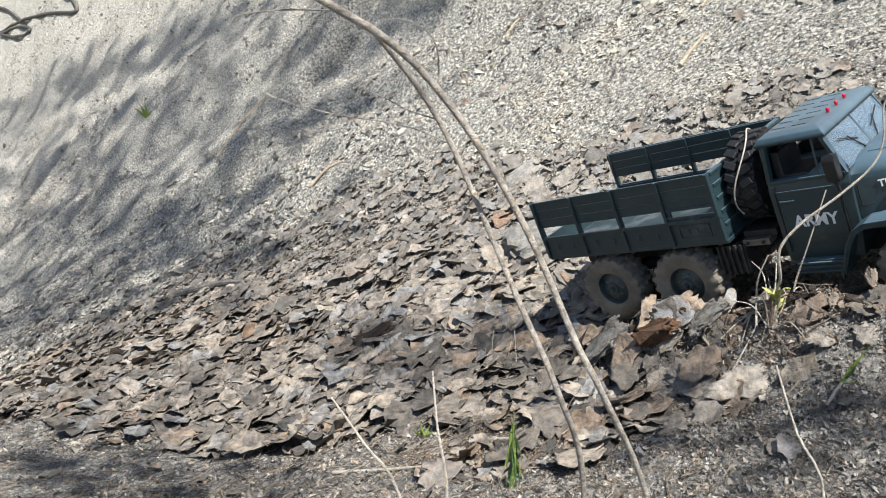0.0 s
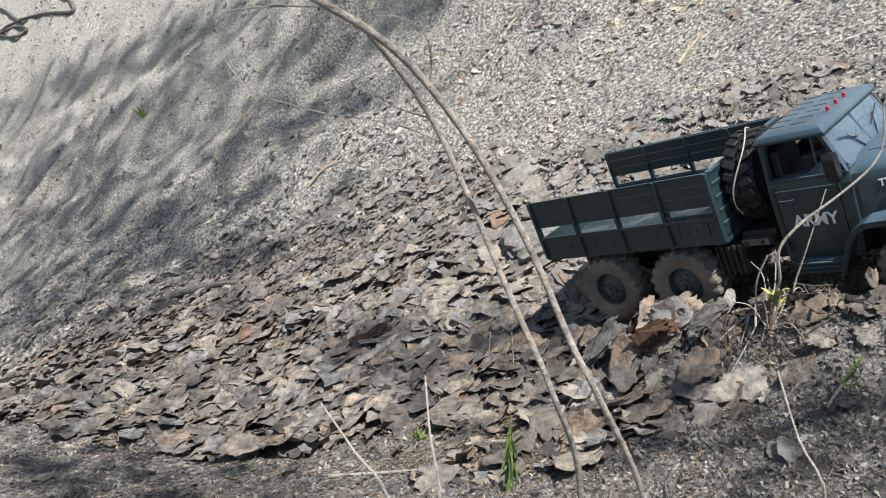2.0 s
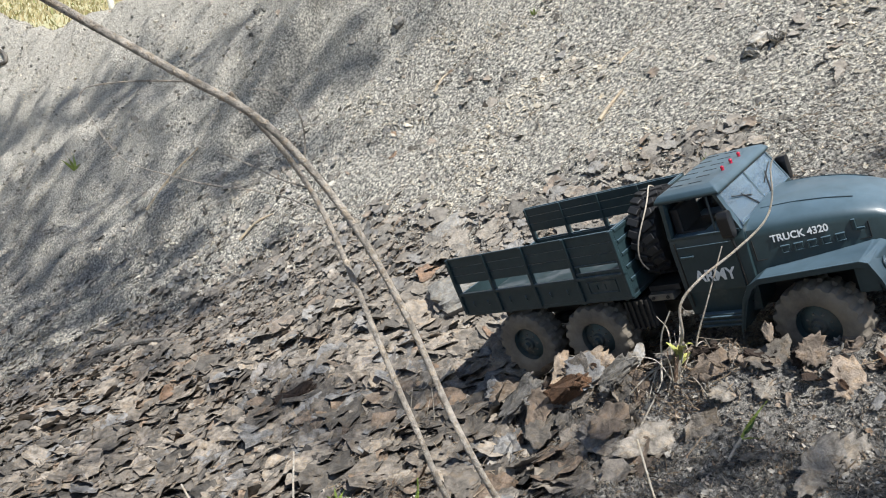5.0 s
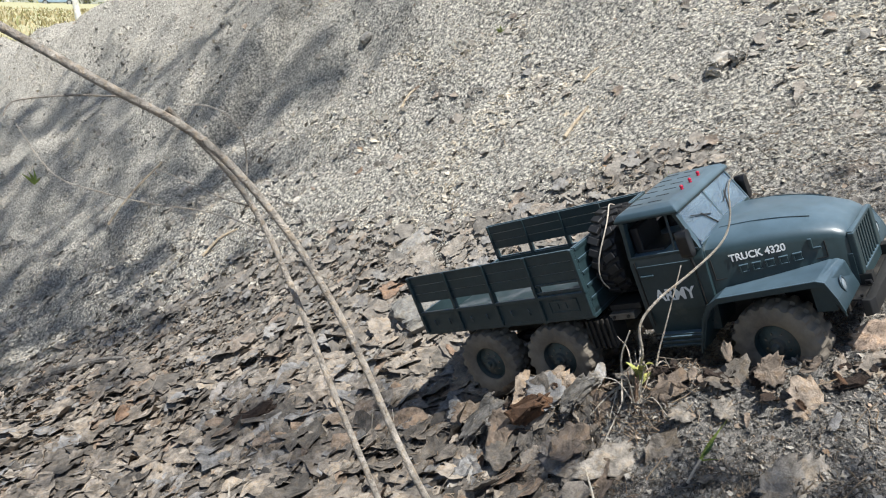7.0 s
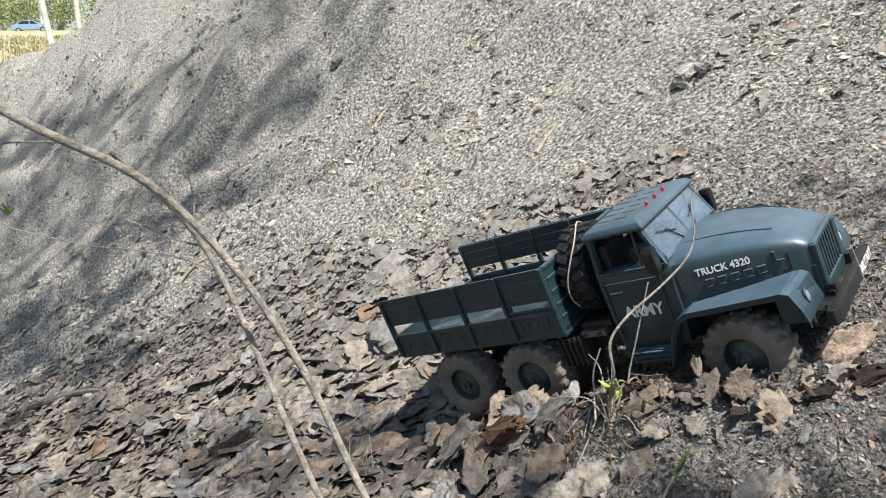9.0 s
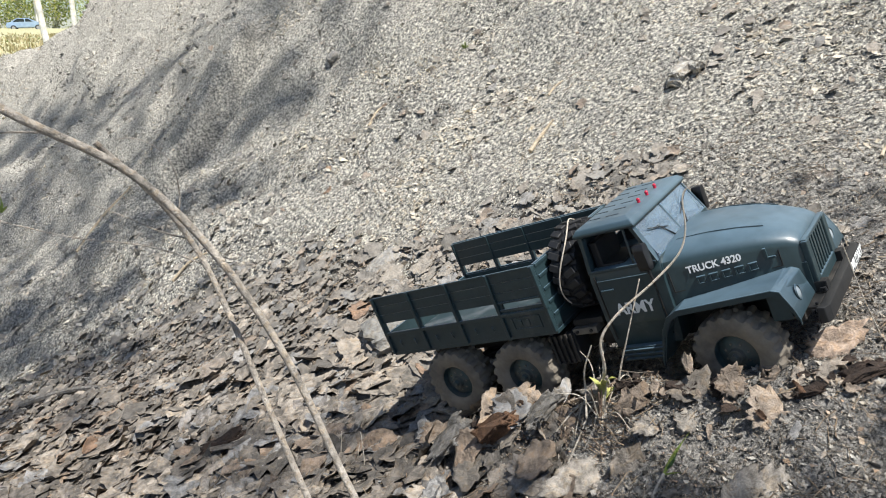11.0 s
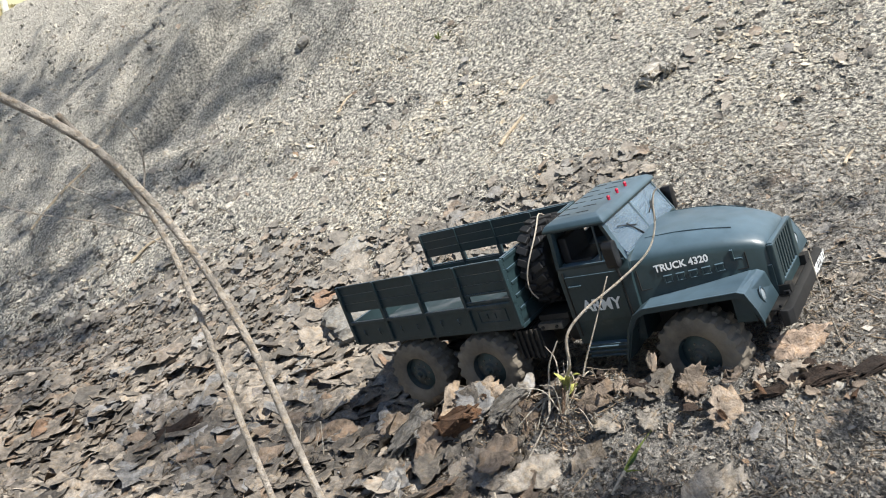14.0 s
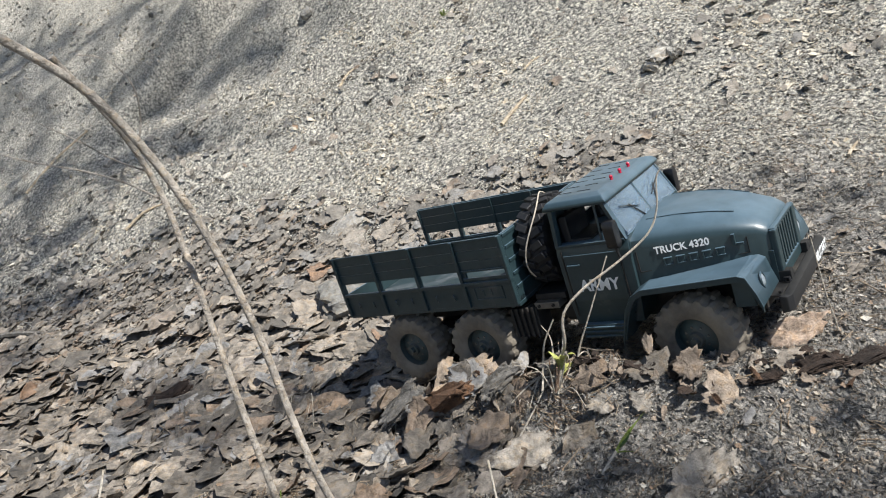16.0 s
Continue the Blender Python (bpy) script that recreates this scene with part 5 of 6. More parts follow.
build_shade_tree(2, (3.4, -1.2), 2.6, 0.03, [
    (-0.47, 0.79, 0.1, 0.045, 150), (-0.3, 0.77, 0.08, 0.04, 80), (0.236, 0.556, 0.036, 0.013, 15), (0.298, 0.508, 0.036, 0.013, 23), (0.358, 0.468, 0.036, 0.013, 23), (0.428, 0.434, 0.04, 0.013, 23),
    (0.501, 0.423, 0.04, 0.013, 18), (0.221, 0.498, 0.034, 0.015, 22), (0.286, 0.448, 0.036, 0.015, 25), (0.351, 0.408, 0.036, 0.015, 25), (0.64, 0.9, 0.1, 0.05, 30),
])

# ---- hose on the ground ----
HOSE = [(-2.27, 4.62), (-2.09, 4.42), (-1.99, 4.27), (-2.03, 4.29), (-2.16, 4.43), (-2.38, 4.64), (-2.57, 4.81), (-2.70, 4.91), (-2.79, 4.97), (-2.84, 4.99), (-2.76, 4.91), (-2.63, 4.79), (-2.51, 4.68), (-2.47, 4.65), (-2.52, 4.73), (-2.63, 4.84), (-2.73, 4.91), (-2.83, 4.98)]
HOSE_END = [(-2.93, 5.20), (-2.83, 5.10), (-2.73, 4.99), (-2.66, 4.90), (-2.60, 4.83)]
hose_black = plain("hose_rubber", (0.05, 0.042, 0.035), 0.6, 0, 8, 0.3, 0.2, 0.002, dirt=(0.2, 0.18, 0.15), dirt_scale=2)
hose = bmesh.new()
for line in (HOSE, HOSE_END):
    flat = smooth_path([(x, y, 0) for x, y in line], 6)
    high = np.pad([float(ground_z(p.x, p.y)) for p in flat], 5, "edge")
    tube([(p.x, p.y, float(high[i:i + 11].mean()) + 0.014) for i, p in enumerate(flat)], 0.0095, 10, hose)
part_hose = part("hose", hose, hose_black, None, "", True)
tagged(part_hose, "dark rubber hose lying in a loop on bare ground", "hose")

# ---- stones, bark and single leaves ----
def seat(ob, x, y, yaw=0.0, tip=0.0, roll=0.0, lift=0.0, scale=1.0):
    """Lays a thing on the slope."""
    k = Vector(normals_at(np.array([x]), np.array([y]))[0])
    a = Vector((math.cos(yaw), math.sin(yaw), 0))
    a = (a - k * a.dot(k)).normalized()
    m = Matrix((a, k.cross(a), k)).transposed().to_4x4()
    ob.matrix_world = Matrix.Translation(Vector((x, y, float(ground_z(x, y)))) + k * lift) @ m @ pose(0, 0, 0, tip, roll, 0) @ Matrix.Scale(scale, 4)
    return ob


def solid_leaf(name, seed, size, mat, thick=0.0011, curl=1.0, aspect=1.0, tooth=0.75):
    """One leaf or flake with an upper and a lower face and a torn edge."""
    r = np.random.default_rng(seed)
    n, rings = 30, 4
    t = leaf_template(r, n, rings, curl, 0.75, tooth) * size
    t[:, 1] *= aspect
    v = np.vstack([t, t - [0, 0, thick]])
    k = len(t)
    tris, quads_ = leaf_faces(n, rings)
    e = 1 + (rings - 1) * n + np.arange(n)
    f = 1 + (rings - 1) * n + (np.arange(n) + 1) % n
    rim = np.stack([e, e + k, f + k, f], -1)
    return fast_mesh(name, v, [tris, tris[:, ::-1] + k, quads_, quads_[:, ::-1] + k, rim], mat, True)


def rock(name, seed, dims, mat, label, category="stone", rough=0.10):
    bm = bmesh.new()
    bmesh.ops.create_icosphere(bm, subdivisions=4, radius=1)
    for v in bm.verts:
        d = v.co.normalized()
        p = Vector([math.copysign(abs(c) ** 0.62, c) for c in d])
        s = 1 + rough * 1.8 * noise.noise(d * 1.3 + Vector((seed * 3.1, 0, 0))) + rough * 0.8 * noise.noise(d * 4 + Vector((0, seed * 1.7, 0))) + rough * 0.3 * noise.noise(d * 11)
        v.co = Vector((p.x * dims[0], p.y * dims[1], p.z * dims[2])) * s * 0.62
    return tagged(part(name, bm, mat, None, "", True), label, category)


def slab(name, seed, dims, mat, label, category, layers=5):
    """Bark or a split piece of wood: thin torn layers pressed together."""
    r = np.random.default_rng(seed)
    bm = bmesh.new()
    n = 26
    for k in range(layers):
        t = np.linspace(0, 2 * math.pi, n, endpoint=False)
        q = np.sign(np.cos(t)) * np.abs(np.cos(t)) ** 0.55 * dims[0] / 2, np.sign(np.sin(t)) * np.abs(np.sin(t)) ** 0.55 * dims[1] / 2
        jag = r.uniform(0.72, 1.0) + r.uniform(-0.22, 0.14, n)
        z = dims[2] * (k / layers)
        warp = r.normal(0, dims[2] * 0.14, n) + dims[2] * 0.35 * np.sin(t * 2 + seed)
        ring = lambda s, dz: [(q[0][i] * jag[i] * s, q[1][i] * jag[i] * s, z + dz + warp[i]) for i in range(n)]
        loft([ring(0.9, 0), ring(1.0, dims[2] * 0.08), ring(1.0, dims[2] * 0.2), ring(0.93, dims[2] * 0.27)], bm=bm)
    return tagged(part(name, bm, mat, None), label, category)


# a long weathered stone behind the truck, and smaller stones on the slope
seat(rock("stone", 3, (0.150, 0.062, 0.050), stone_grey, "long weathered grey stone lying among dry leaves", rough=0.17), 0.180, 1.130, 0.28, 8, 0, 0.006)
seat(rock("stone", 5, (0.060, 0.034, 0.012), stone_grey, "flat pale stone lying in the leaf litter"), 0.146, 1.363, 0.3, 10, 0, 0.004)
for x, y, dims, yaw, tip, roll, seed in ((0.672, 1.335, (0.050, 0.030, 0.016), 0.5, 22, 8, 7), (0.696, 1.312, (0.034, 0.022, 0.012), 1.6, -14, 20, 8), (0.655, 1.318, (0.030, 0.018, 0.010), 2.4, 10, -24, 17)):
    seat(slab("stone", seed, dims, stone_pale, "pale flaky broken stone on the upper slope", "stone"), x, y, yaw, tip, roll, 0.002)
seat(rock("stone", 9, (0.036, 0.026, 0.022), stone_grey, "rounded grey stone on bare earth"), 0.597, 0.850, 1.0, 0, 0, 0.005)
seat(rock("stone", 10, (0.042, 0.032, 0.026), stone_grey, "rounded grey stone on bare earth"), 0.466, 0.988, 0.4, 0, 0, 0.004)
seat(rock("stone", 11, (0.040, 0.036, 0.026), stone_grey, "small earthy stone beside dry leaves"), 0.355, 1.013, 1.4, 0, 0, 0.004)
seat(rock("stone", 13, (0.030, 0.022, 0.016), stone_grey, "dark stone in a furrow of the ash slope"), 0.06, 2.25, 0.4, 0, 0, 0.006)
seat(rock("stone", 14, (0.026, 0.020, 0.014), stone_grey, "stone in a furrow of the ash slope"), -0.47, 2.26, 0.7, 0, 0, 0.006)

FLAKES = [
    # x, y, size, yaw, tip, roll, lift, material, seed, aspect, label
    (0.222, 0.815, 0.048, 1.4, 26, -20, 0.014, leaf_rust, 18, 0.9, "curled rusty dry leaf beside the rear wheel"),
    (0.312, 0.965, 0.042, 0.3, 10, 6, 0.008, leaf_rust, 19, 0.8, "rust orange dry leaf in the litter"),
    (0.187, 1.001, 0.050, 1.8, 20, 0, 0.010, leaf_rust, 20, 0.9, "brown-topped dry leaf in the litter"),
    (0.329, 1.117, 0.058, 0.1, 10, 4, 0.012, leaf_grey, 21, 0.7, "flat grey dry leaf on earth"),
    (0.290, 1.070, 0.046, 0.6, 14, -8, 0.010, leaf_grey, 22, 0.7, "grey dry leaf propped beside the stone"),
    (0.215, 1.080, 0.050, 1.9, 30, 0, 0.014, leaf_grey, 23, 0.8, "grey dry leaf leaning on the stone"),
    (0.397, 1.076, 0.062, 0.9, 8, 0, 0.008, leaf_grey, 24, 0.55, "long jagged grey dry leaf on earth"),
]
DRIFT_FLAKES = [
    (0.122, 0.545, 0.048, 1.1, 6, 6, 0.008, leaf_pale, 29, 1.0, "crumpled pale dry leaf on soil"),
    (-0.252, 0.826, 0.060, 0.2, 12, 10, 0.014, leaf_pale, 30, 0.9, "curled pale dry leaf on dark soil"),
    (-0.800, 1.339, 0.072, 0.4, 18, 0, 0.012, leaf_grey, 31, 0.8, "large grey dry leaf in the drift"),
    (-0.331, 1.168, 0.055, 1.5, 66, 0, 0.020, leaf_rust, 32, 0.5, "brown strip of bark standing upright in the litter"),
    (0.041, 1.741, 0.026, 0.4, 10, 0, 0.006, leaf_rust, 33, 0.5, "small reddish leaf on the ash slope"),
    (0.100, 1.215, 0.052, 0.9, 20, 0, 0.014, leaf_rust, 34, 0.8, "rusty curled dry leaf in the litter"),
    (0.060, 1.300, 0.050, 2.2, 24, 6, 0.014, leaf_pale, 35, 0.8, "pale dry leaf in the litter"),
]
for x, y, size, yaw, tip, roll, lift, mat, seed, aspect, label in FLAKES + DRIFT_FLAKES:
    seat(tagged(solid_leaf("dry_leaf", seed, size, mat, 0.0007, 1.0, aspect), label, "leaf"), x, y, yaw, tip, roll, lift)

# leaves about the front wheel and bumper
FRONT_LEAVES = [
    ((0.379, 0.548, 0.365), 0.030, (-0.45, -0.75, 0.45), 20, leaf_tan, 61, 0.95, "pale brown round dry leaf leaning on the front tyre"),
    ((0.466, 0.553, 0.392), 0.050, (-0.50, -0.65, 0.55), -15, leaf_peach, 62, 0.75, "peach-coloured dry leaf standing by the bumper"),
    ((0.448, 0.524, 0.372), 0.044, (-0.30, -0.60, 0.75), 10, leaf_pale, 63, 0.6, "pale dry leaf lying under the bumper"),
    ((0.427, 0.532, 0.364), 0.026, (-0.30, -0.40, 0.85), 50, leaf_pale, 70, 0.5, "small pale dry leaf on dark bark"),
    ((0.397, 0.520, 0.340), 0.037, (-0.30, -0.70, 0.60), 70, leaf_buff, 64, 0.95, "rusty tan dry leaf tilted against loose soil"),
    ((0.360, 0.584, 0.366), 0.022, (-0.70, -0.30, 0.50), 60, leaf_tan, 68, 0.5, "curled brown dry leaf standing beside the front tyre"),
]
# leaves on the soil before the weed
SOIL_LEAVES = [
    ((0.326, 0.574, 0.318), 0.042, (-0.30, -0.45, 0.85), 0, leaf_dun, 71, 0.6, "pale pointed dry leaf on crumbly soil"),
    ((0.349, 0.556, 0.324), 0.030, (-0.30, -0.40, 0.85), 80, leaf_dun, 72, 0.6, "grey dry leaf beside the grass shoot"),
    ((0.352, 0.462, 0.300), 0.076, (-0.20, -0.40, 0.90), 15, leaf_dun, 73, 0.5, "large grey dry leaf on dark soil"),
    ((0.405, 0.496, 0.340), 0.020, (-0.20, -0.40, 0.90), 30, leaf_grey, 74, 0.5, "small grey dry leaf on dark soil"),
    ((0.276, 0.582, 0.270), 0.092, (-0.15, -0.45, 0.90), -5, leaf_dun, 52, 0.6, "large pale dry leaf lying on dark soil"),
]
# leaves piled before the rear wheels
PILE_LEAVES = [
    ((0.236, 0.708, 0.284), 0.038, (-0.30, -0.60, 0.70), 10, leaf_buff, 65, 0.7, "crumpled pale dry leaf piled before a wheel"),
    ((0.259, 0.688, 0.288), 0.034, (-0.50, -0.50, 0.60), 120, leaf_buff, 66, 0.7, "crumpled pale dry leaf piled before a wheel"),
    ((0.215, 0.712, 0.268), 0.048, (-0.10, -0.60, 0.80), 60, leaf_buff, 67, 0.6, "crumpled tan dry leaf piled before a wheel"),
    ((0.244, 0.692, 0.278), 0.036, (-0.20, -0.50, 0.80), 30, leaf_buff, 75, 0.6, "crumpled pale dry leaf piled before a wheel"),
    ((0.258, 0.657, 0.275), 0.040, (-0.20, -0.50, 0.80), 90, leaf_pale, 76, 0.6, "pale dry leaf below the grey bark"),
    ((0.273, 0.674, 0.291), 0.046, (-0.30, -0.50, 0.70), 35, leaf_grey, 77, 0.5, "grey dry leaf propped before a wheel"),
    ((0.199, 0.715, 0.240), 0.050, (-0.10, -0.50, 0.80), 0, leaf_grey, 78, 0.5, "grey dry leaf in a layered pile"),
    ((0.149, 0.672, 0.200), 0.048, (-0.10, -0.40, 0.90), 40, leaf_grey, 79, 0.8, "grey dry leaf on straw-strewn soil"),
    ((0.176, 0.772, 0.215), 0.050, (-0.20, -0.60, 0.70), 150, leaf_tan, 80, 0.7, "tan dry leaf piled before the rear wheel"),
    ((0.160, 0.800, 0.200), 0.046, (-0.40, -0.50, 0.70), 80, leaf_grey, 81, 0.7, "grey dry leaf piled beside the rear wheel"),
]
for p, size, facing, spin, mat, seed, aspect, label in FRONT_LEAVES + SOIL_LEAVES + PILE_LEAVES:
    p = Vector(p)
    p.z = max(p.z, float(ground_z(p.x, p.y)) + 0.004)
    k = Vector(facing).normalized()
    a = Vector((0.75, 0.1, 0.3)) - k * Vector((0.75, 0.1, 0.3)).dot(k)
    a.normalize()
    m = Matrix((a, k.cross(a), k)).transposed().to_4x4()
    tagged(solid_leaf("dry_leaf", seed, size, mat, 0.0006, 0.6, aspect, 1.25), label, "leaf").matrix_world = Matrix.Translation(p) @ m @ pose(0, 0, 0, 0, 0, spin)

BARK = [
    # x, y, size, yaw, tip, roll, lift, material, seed, label
    (0.224, 0.690, (0.050, 0.022, 0.014), 0.05, 10, 0, 0.004, bark_rust, 41, "rust brown layered piece of bark under leaves"),
    (0.474, 0.518, (0.052, 0.016, 0.007), 0.06, 4, -6, 0.001, bark_dark, 42, "dark brown layered bark below the bumper"),
    (0.510, 0.516, (0.044, 0.014, 0.006), 0.20, 0, -8, 0.001, bark_dark, 43, "dark brown layered bark below the bumper"),
    (0.430, 0.520, (0.028, 0.010, 0.005), -0.1, 6, 0, 0.001, bark_dark, 44, "dark brown piece of bark in the litter"),
    (0.356, 0.584, (0.026, 0.012, 0.006), -0.5, 10, 0, 0.002, bark_dark, 45, "dark strip of bark before the front tyre"),
    (0.322, 0.612, (0.028, 0.010, 0.005), -0.6, 10, 0, 0.002, bark_dark, 47, "dark strip of bark below the door step"),
    (0.384, 0.560, (0.030, 0.014, 0.008), 0.2, 10, 0, 0.001, bark_dark, 48, "dark piece of bark before the front tyre"),
    (0.264, 0.668, (0.058, 0.020, 0.010), 0.45, 12, 0, 0.004, bark_grey, 49, "grey layered strip of bark on leaves"),
    (0.185, 0.730, (0.060, 0.026, 0.010), 0.1, 8, 0, 0.006, bark_grey, 50, "grey layered strip of bark in the leaf pile"),
    (-0.10, 1.02, (0.080, 0.030, 0.010), 0.2, 8, 0, 0.006, bark_dark, 46, "dark brown layered piece of bark in the litter"),
]
for x, y, dims, yaw, tip, roll, lift, mat, seed, label in BARK:
    seat(slab("bark_piece", seed, dims, mat, label, "bark"), x, y, yaw, tip, roll, lift)


def stick(name, pts, radii, mat, label, category="stick"):
    return tagged(part(name, tube(smooth_path(pts, 4), radii, 7), mat, None, "", True), label, category)


def lying(x0, y0, x1, y1, lift=0.006, bow=0.0):
    mx_, my_ = (x0 + x1) / 2 - bow * (y1 - y0), (y0 + y1) / 2 + bow * (x1 - x0)
    return [(x, y, float(ground_z(x, y)) + lift) for x, y in ((x0, y0), (mx_, my_), (x1, y1))]


for x0, y0, x1, y1, r, mat, label in ((-0.640, 1.655, -0.42, 1.495, 0.008, bark_grey, "weathered grey broken stick in the litter"), (0.420, 1.400, 0.475, 1.450, 0.004, wood_pale, "pale split wood chip on the slope"), (0.140, 1.885, 0.190, 1.935, 0.0035, wood_pale, "pale thin wood splinter on the slope"), (-0.345, 1.865, -0.265, 1.905, 0.004, wood_pale, "pale thin wood splinter on the ash slope"), (-0.74, 2.40, -0.60, 2.54, 0.0045, wood_pale, "long pale stick on the ash slope"), (0.486, 1.529, 0.520, 1.550, 0.0025, wood_pale, "short pale splinter on the slope"), (0.754, 0.905, 0.780, 0.926, 0.0025, wood_pale, "short pale splinter on bare earth"), (0.102, 0.804, 0.177, 0.917, 0.0026, twig_bark, "grey stick lying on the leaves"), (0.110, 0.812, 0.160, 0.880, 0.0018, twig_bark, "grey stick lying on the leaves"), (-0.112, 0.660, -0.018, 0.612, 0.0022, stem_dry, "dry straw stalk lying on soil"), (-0.08, 0.815, 0.030, 0.708, 0.0016, stem_dry, "dry straw stalk lying on soil"), (0.03, 0.655, 0.075, 0.635, 0.0024, stem_dry, "short dry stalk lying on soil"), (0.09, 0.93, 0.15, 0.945, 0.0022, stem_dry, "short dry stalk lying on leaves"), (0.200, 0.690, 0.330, 0.735, 0.0022, twig_bark, "thin grey twig lying across leaves"), (0.42, 1.22, 0.50, 1.15, 0.0020, twig_bark, "dark twig lying on the slope")):
    stick("stick", lying(x0, y0, x1, y1, r * 1.3, 0.06), (r, r * 0.6), mat, label)

r = random.Random(41)
for k in range(14):
    a = r.uniform(0, 6.28)
    cx, cy = 0.292 + r.gauss(0, 0.020), 0.628 + r.gauss(0, 0.016)
    L_ = r.uniform(0.016, 0.034)
    pts = [(cx + math.cos(a) * L_ * s, cy + math.sin(a) * L_ * s * 0.8, float(ground_z(cx + math.cos(a) * L_ * s, cy + math.sin(a) * L_ * s * 0.8)) + 0.002 + r.uniform(0, 0.012) * (1 - abs(s))) for s in (-1, -0.4, 0.3, 1)]
    stick("straw", pts, (0.0009, 0.0004), stem_dry, "thin dry grey stem lying tangled by the weed", "dry plant")
for x0, y0, h, dx in ((0.061, 0.849, 0.050, 0.003), (0.090, 0.810, 0.052, -0.004), (0.080, 0.834, 0.034, 0.005), (0.160, 0.735, 0.036, 0.008), (0.172, 0.728, 0.028, -0.003), (0.215, 0.690, 0.030, 0.010)):
    z0 = float(ground_z(x0, y0))
    stick("straw", [(x0, y0, z0 - 0.003), (x0 + dx * 0.4, y0, z0 + h * 0.5), (x0 + dx, y0 + 0.002, z0 + h)], (0.0008, 0.0004), stem_dry, "thin dry pale stem rising from the litter", "dry plant")

# ---- branch close to the eye, thin stems, sprout and grass ----
RIGHT_ARC = [(-0.215, 0.285, 0.690), (-0.150, 0.310, 0.665), (-0.0862, 0.3476, 0.6199), (-0.0481, 0.3444, 0.5984), (-0.0110, 0.3569, 0.5727), (0.0223, 0.3599, 0.5316), (0.0503, 0.3522, 0.4838), (0.0730, 0.3346, 0.4353), (0.0853, 0.3236, 0.4132), (0.1159, 0.3345, 0.3447), (0.135, 0.325, 0.26)]
LEFT_ARC = [(-0.0301, 0.3711, 0.5862), (-0.0076, 0.3859, 0.5547), (0.0088, 0.3845, 0.5278), (0.0223, 0.3722, 0.5005), (0.0343, 0.3565, 0.4754), (0.0458, 0.3414, 0.4512), (0.0629, 0.3212, 0.4158), (0.0810, 0.3296, 0.3546), (0.085, 0.325, 0.24)]
branch = tagged(new("branch"), "bare thin grey branch arching over the slope", "branch")
part("main_twig", tube(smooth_path(RIGHT_ARC, 6), (0.0020, 0.0016), 10), twig_bark, branch, "", True)
part("second_twig", tube(smooth_path(LEFT_ARC, 6), (0.0014, 0.0016), 10), twig_bark, branch, "", True)
SIDE = [
    [(0.0128, 0.3848, 0.5228), (-0.0059, 0.3850, 0.5313), (-0.0240, 0.3880, 0.5352), (-0.0490, 0.3895, 0.5385), (-0.0706, 0.3905, 0.5440), (-0.0863, 0.3905, 0.5495), (-0.0950, 0.3910, 0.5585), (-0.1032, 0.3947, 0.5700), (-0.1085, 0.4000, 0.5752)],
    [(-0.0380, 0.3520, 0.5925), (-0.0627, 0.3507, 0.5930), (-0.0812, 0.3468, 0.5915), (-0.0869, 0.3460, 0.5894), (-0.0883, 0.3430, 0.5851)],
    [(0.0043, 0.3881, 0.5360), (-0.0117, 0.3892, 0.5410), (-0.0247, 0.3892, 0.5478), (-0.0430, 0.3912, 0.5553)],
    [(0.0040, 0.3670, 0.5540), (0.0045, 0.3690, 0.5633), (0.0036, 0.3652, 0.5750), (-0.0019, 0.3650, 0.5833), (-0.0117, 0.3705, 0.5873), (-0.0208, 0.3728, 0.5874)],
]
for pts in SIDE:
    part("side_twig", tube(smooth_path(pts, 5), (0.00048, 0.00024), 6), twig_bark, branch, "", True)
for p in (RIGHT_ARC[4], RIGHT_ARC[5], RIGHT_ARC[6], LEFT_ARC[3], LEFT_ARC[5]):
    bud = bmesh.new()
    bmesh.ops.create_icosphere(bud, subdivisions=2, radius=0.0021, matrix=Matrix.Translation(p) @ Matrix.Diagonal((0.8, 0.8, 1.3, 1)))
    part("bud", bud, twig_bark, branch, "", True)

for pts, r in (([(0.4747, 0.5654, 0.4695), (0.4839, 0.5639, 0.4508), (0.4964, 0.5592, 0.4229), (0.5165, 0.5577, 0.3880), (0.5195, 0.5567, 0.3723)], (0.0004, 0.0007)), ([(0.1446, 0.2714, 0.4569), (0.1505, 0.2566, 0.4343), (0.1625, 0.2481, 0.4065), (0.157, 0.225, 0.33), (0.158, 0.215, 0.27)], (0.0004, 0.0008)), ([(0.0025, 0.2944, 0.4410), (0.0051, 0.2695, 0.4276), (0.0093, 0.2605, 0.3969), (0.006, 0.235, 0.33), (0.008, 0.225, 0.18)], (0.0004, 0.0008)), ([(-0.0404, 0.2758, 0.4387), (-0.0235, 0.2509, 0.4320), (-0.0088, 0.2441, 0.4099), (0.012, 0.220, 0.33), (0.02, 0.21, 0.17)], (0.0004, 0.0008))):
    stick("dry_stalk", pts, r, stem_dry, "thin dry plant stalk standing upright on the slope", "dry plant")


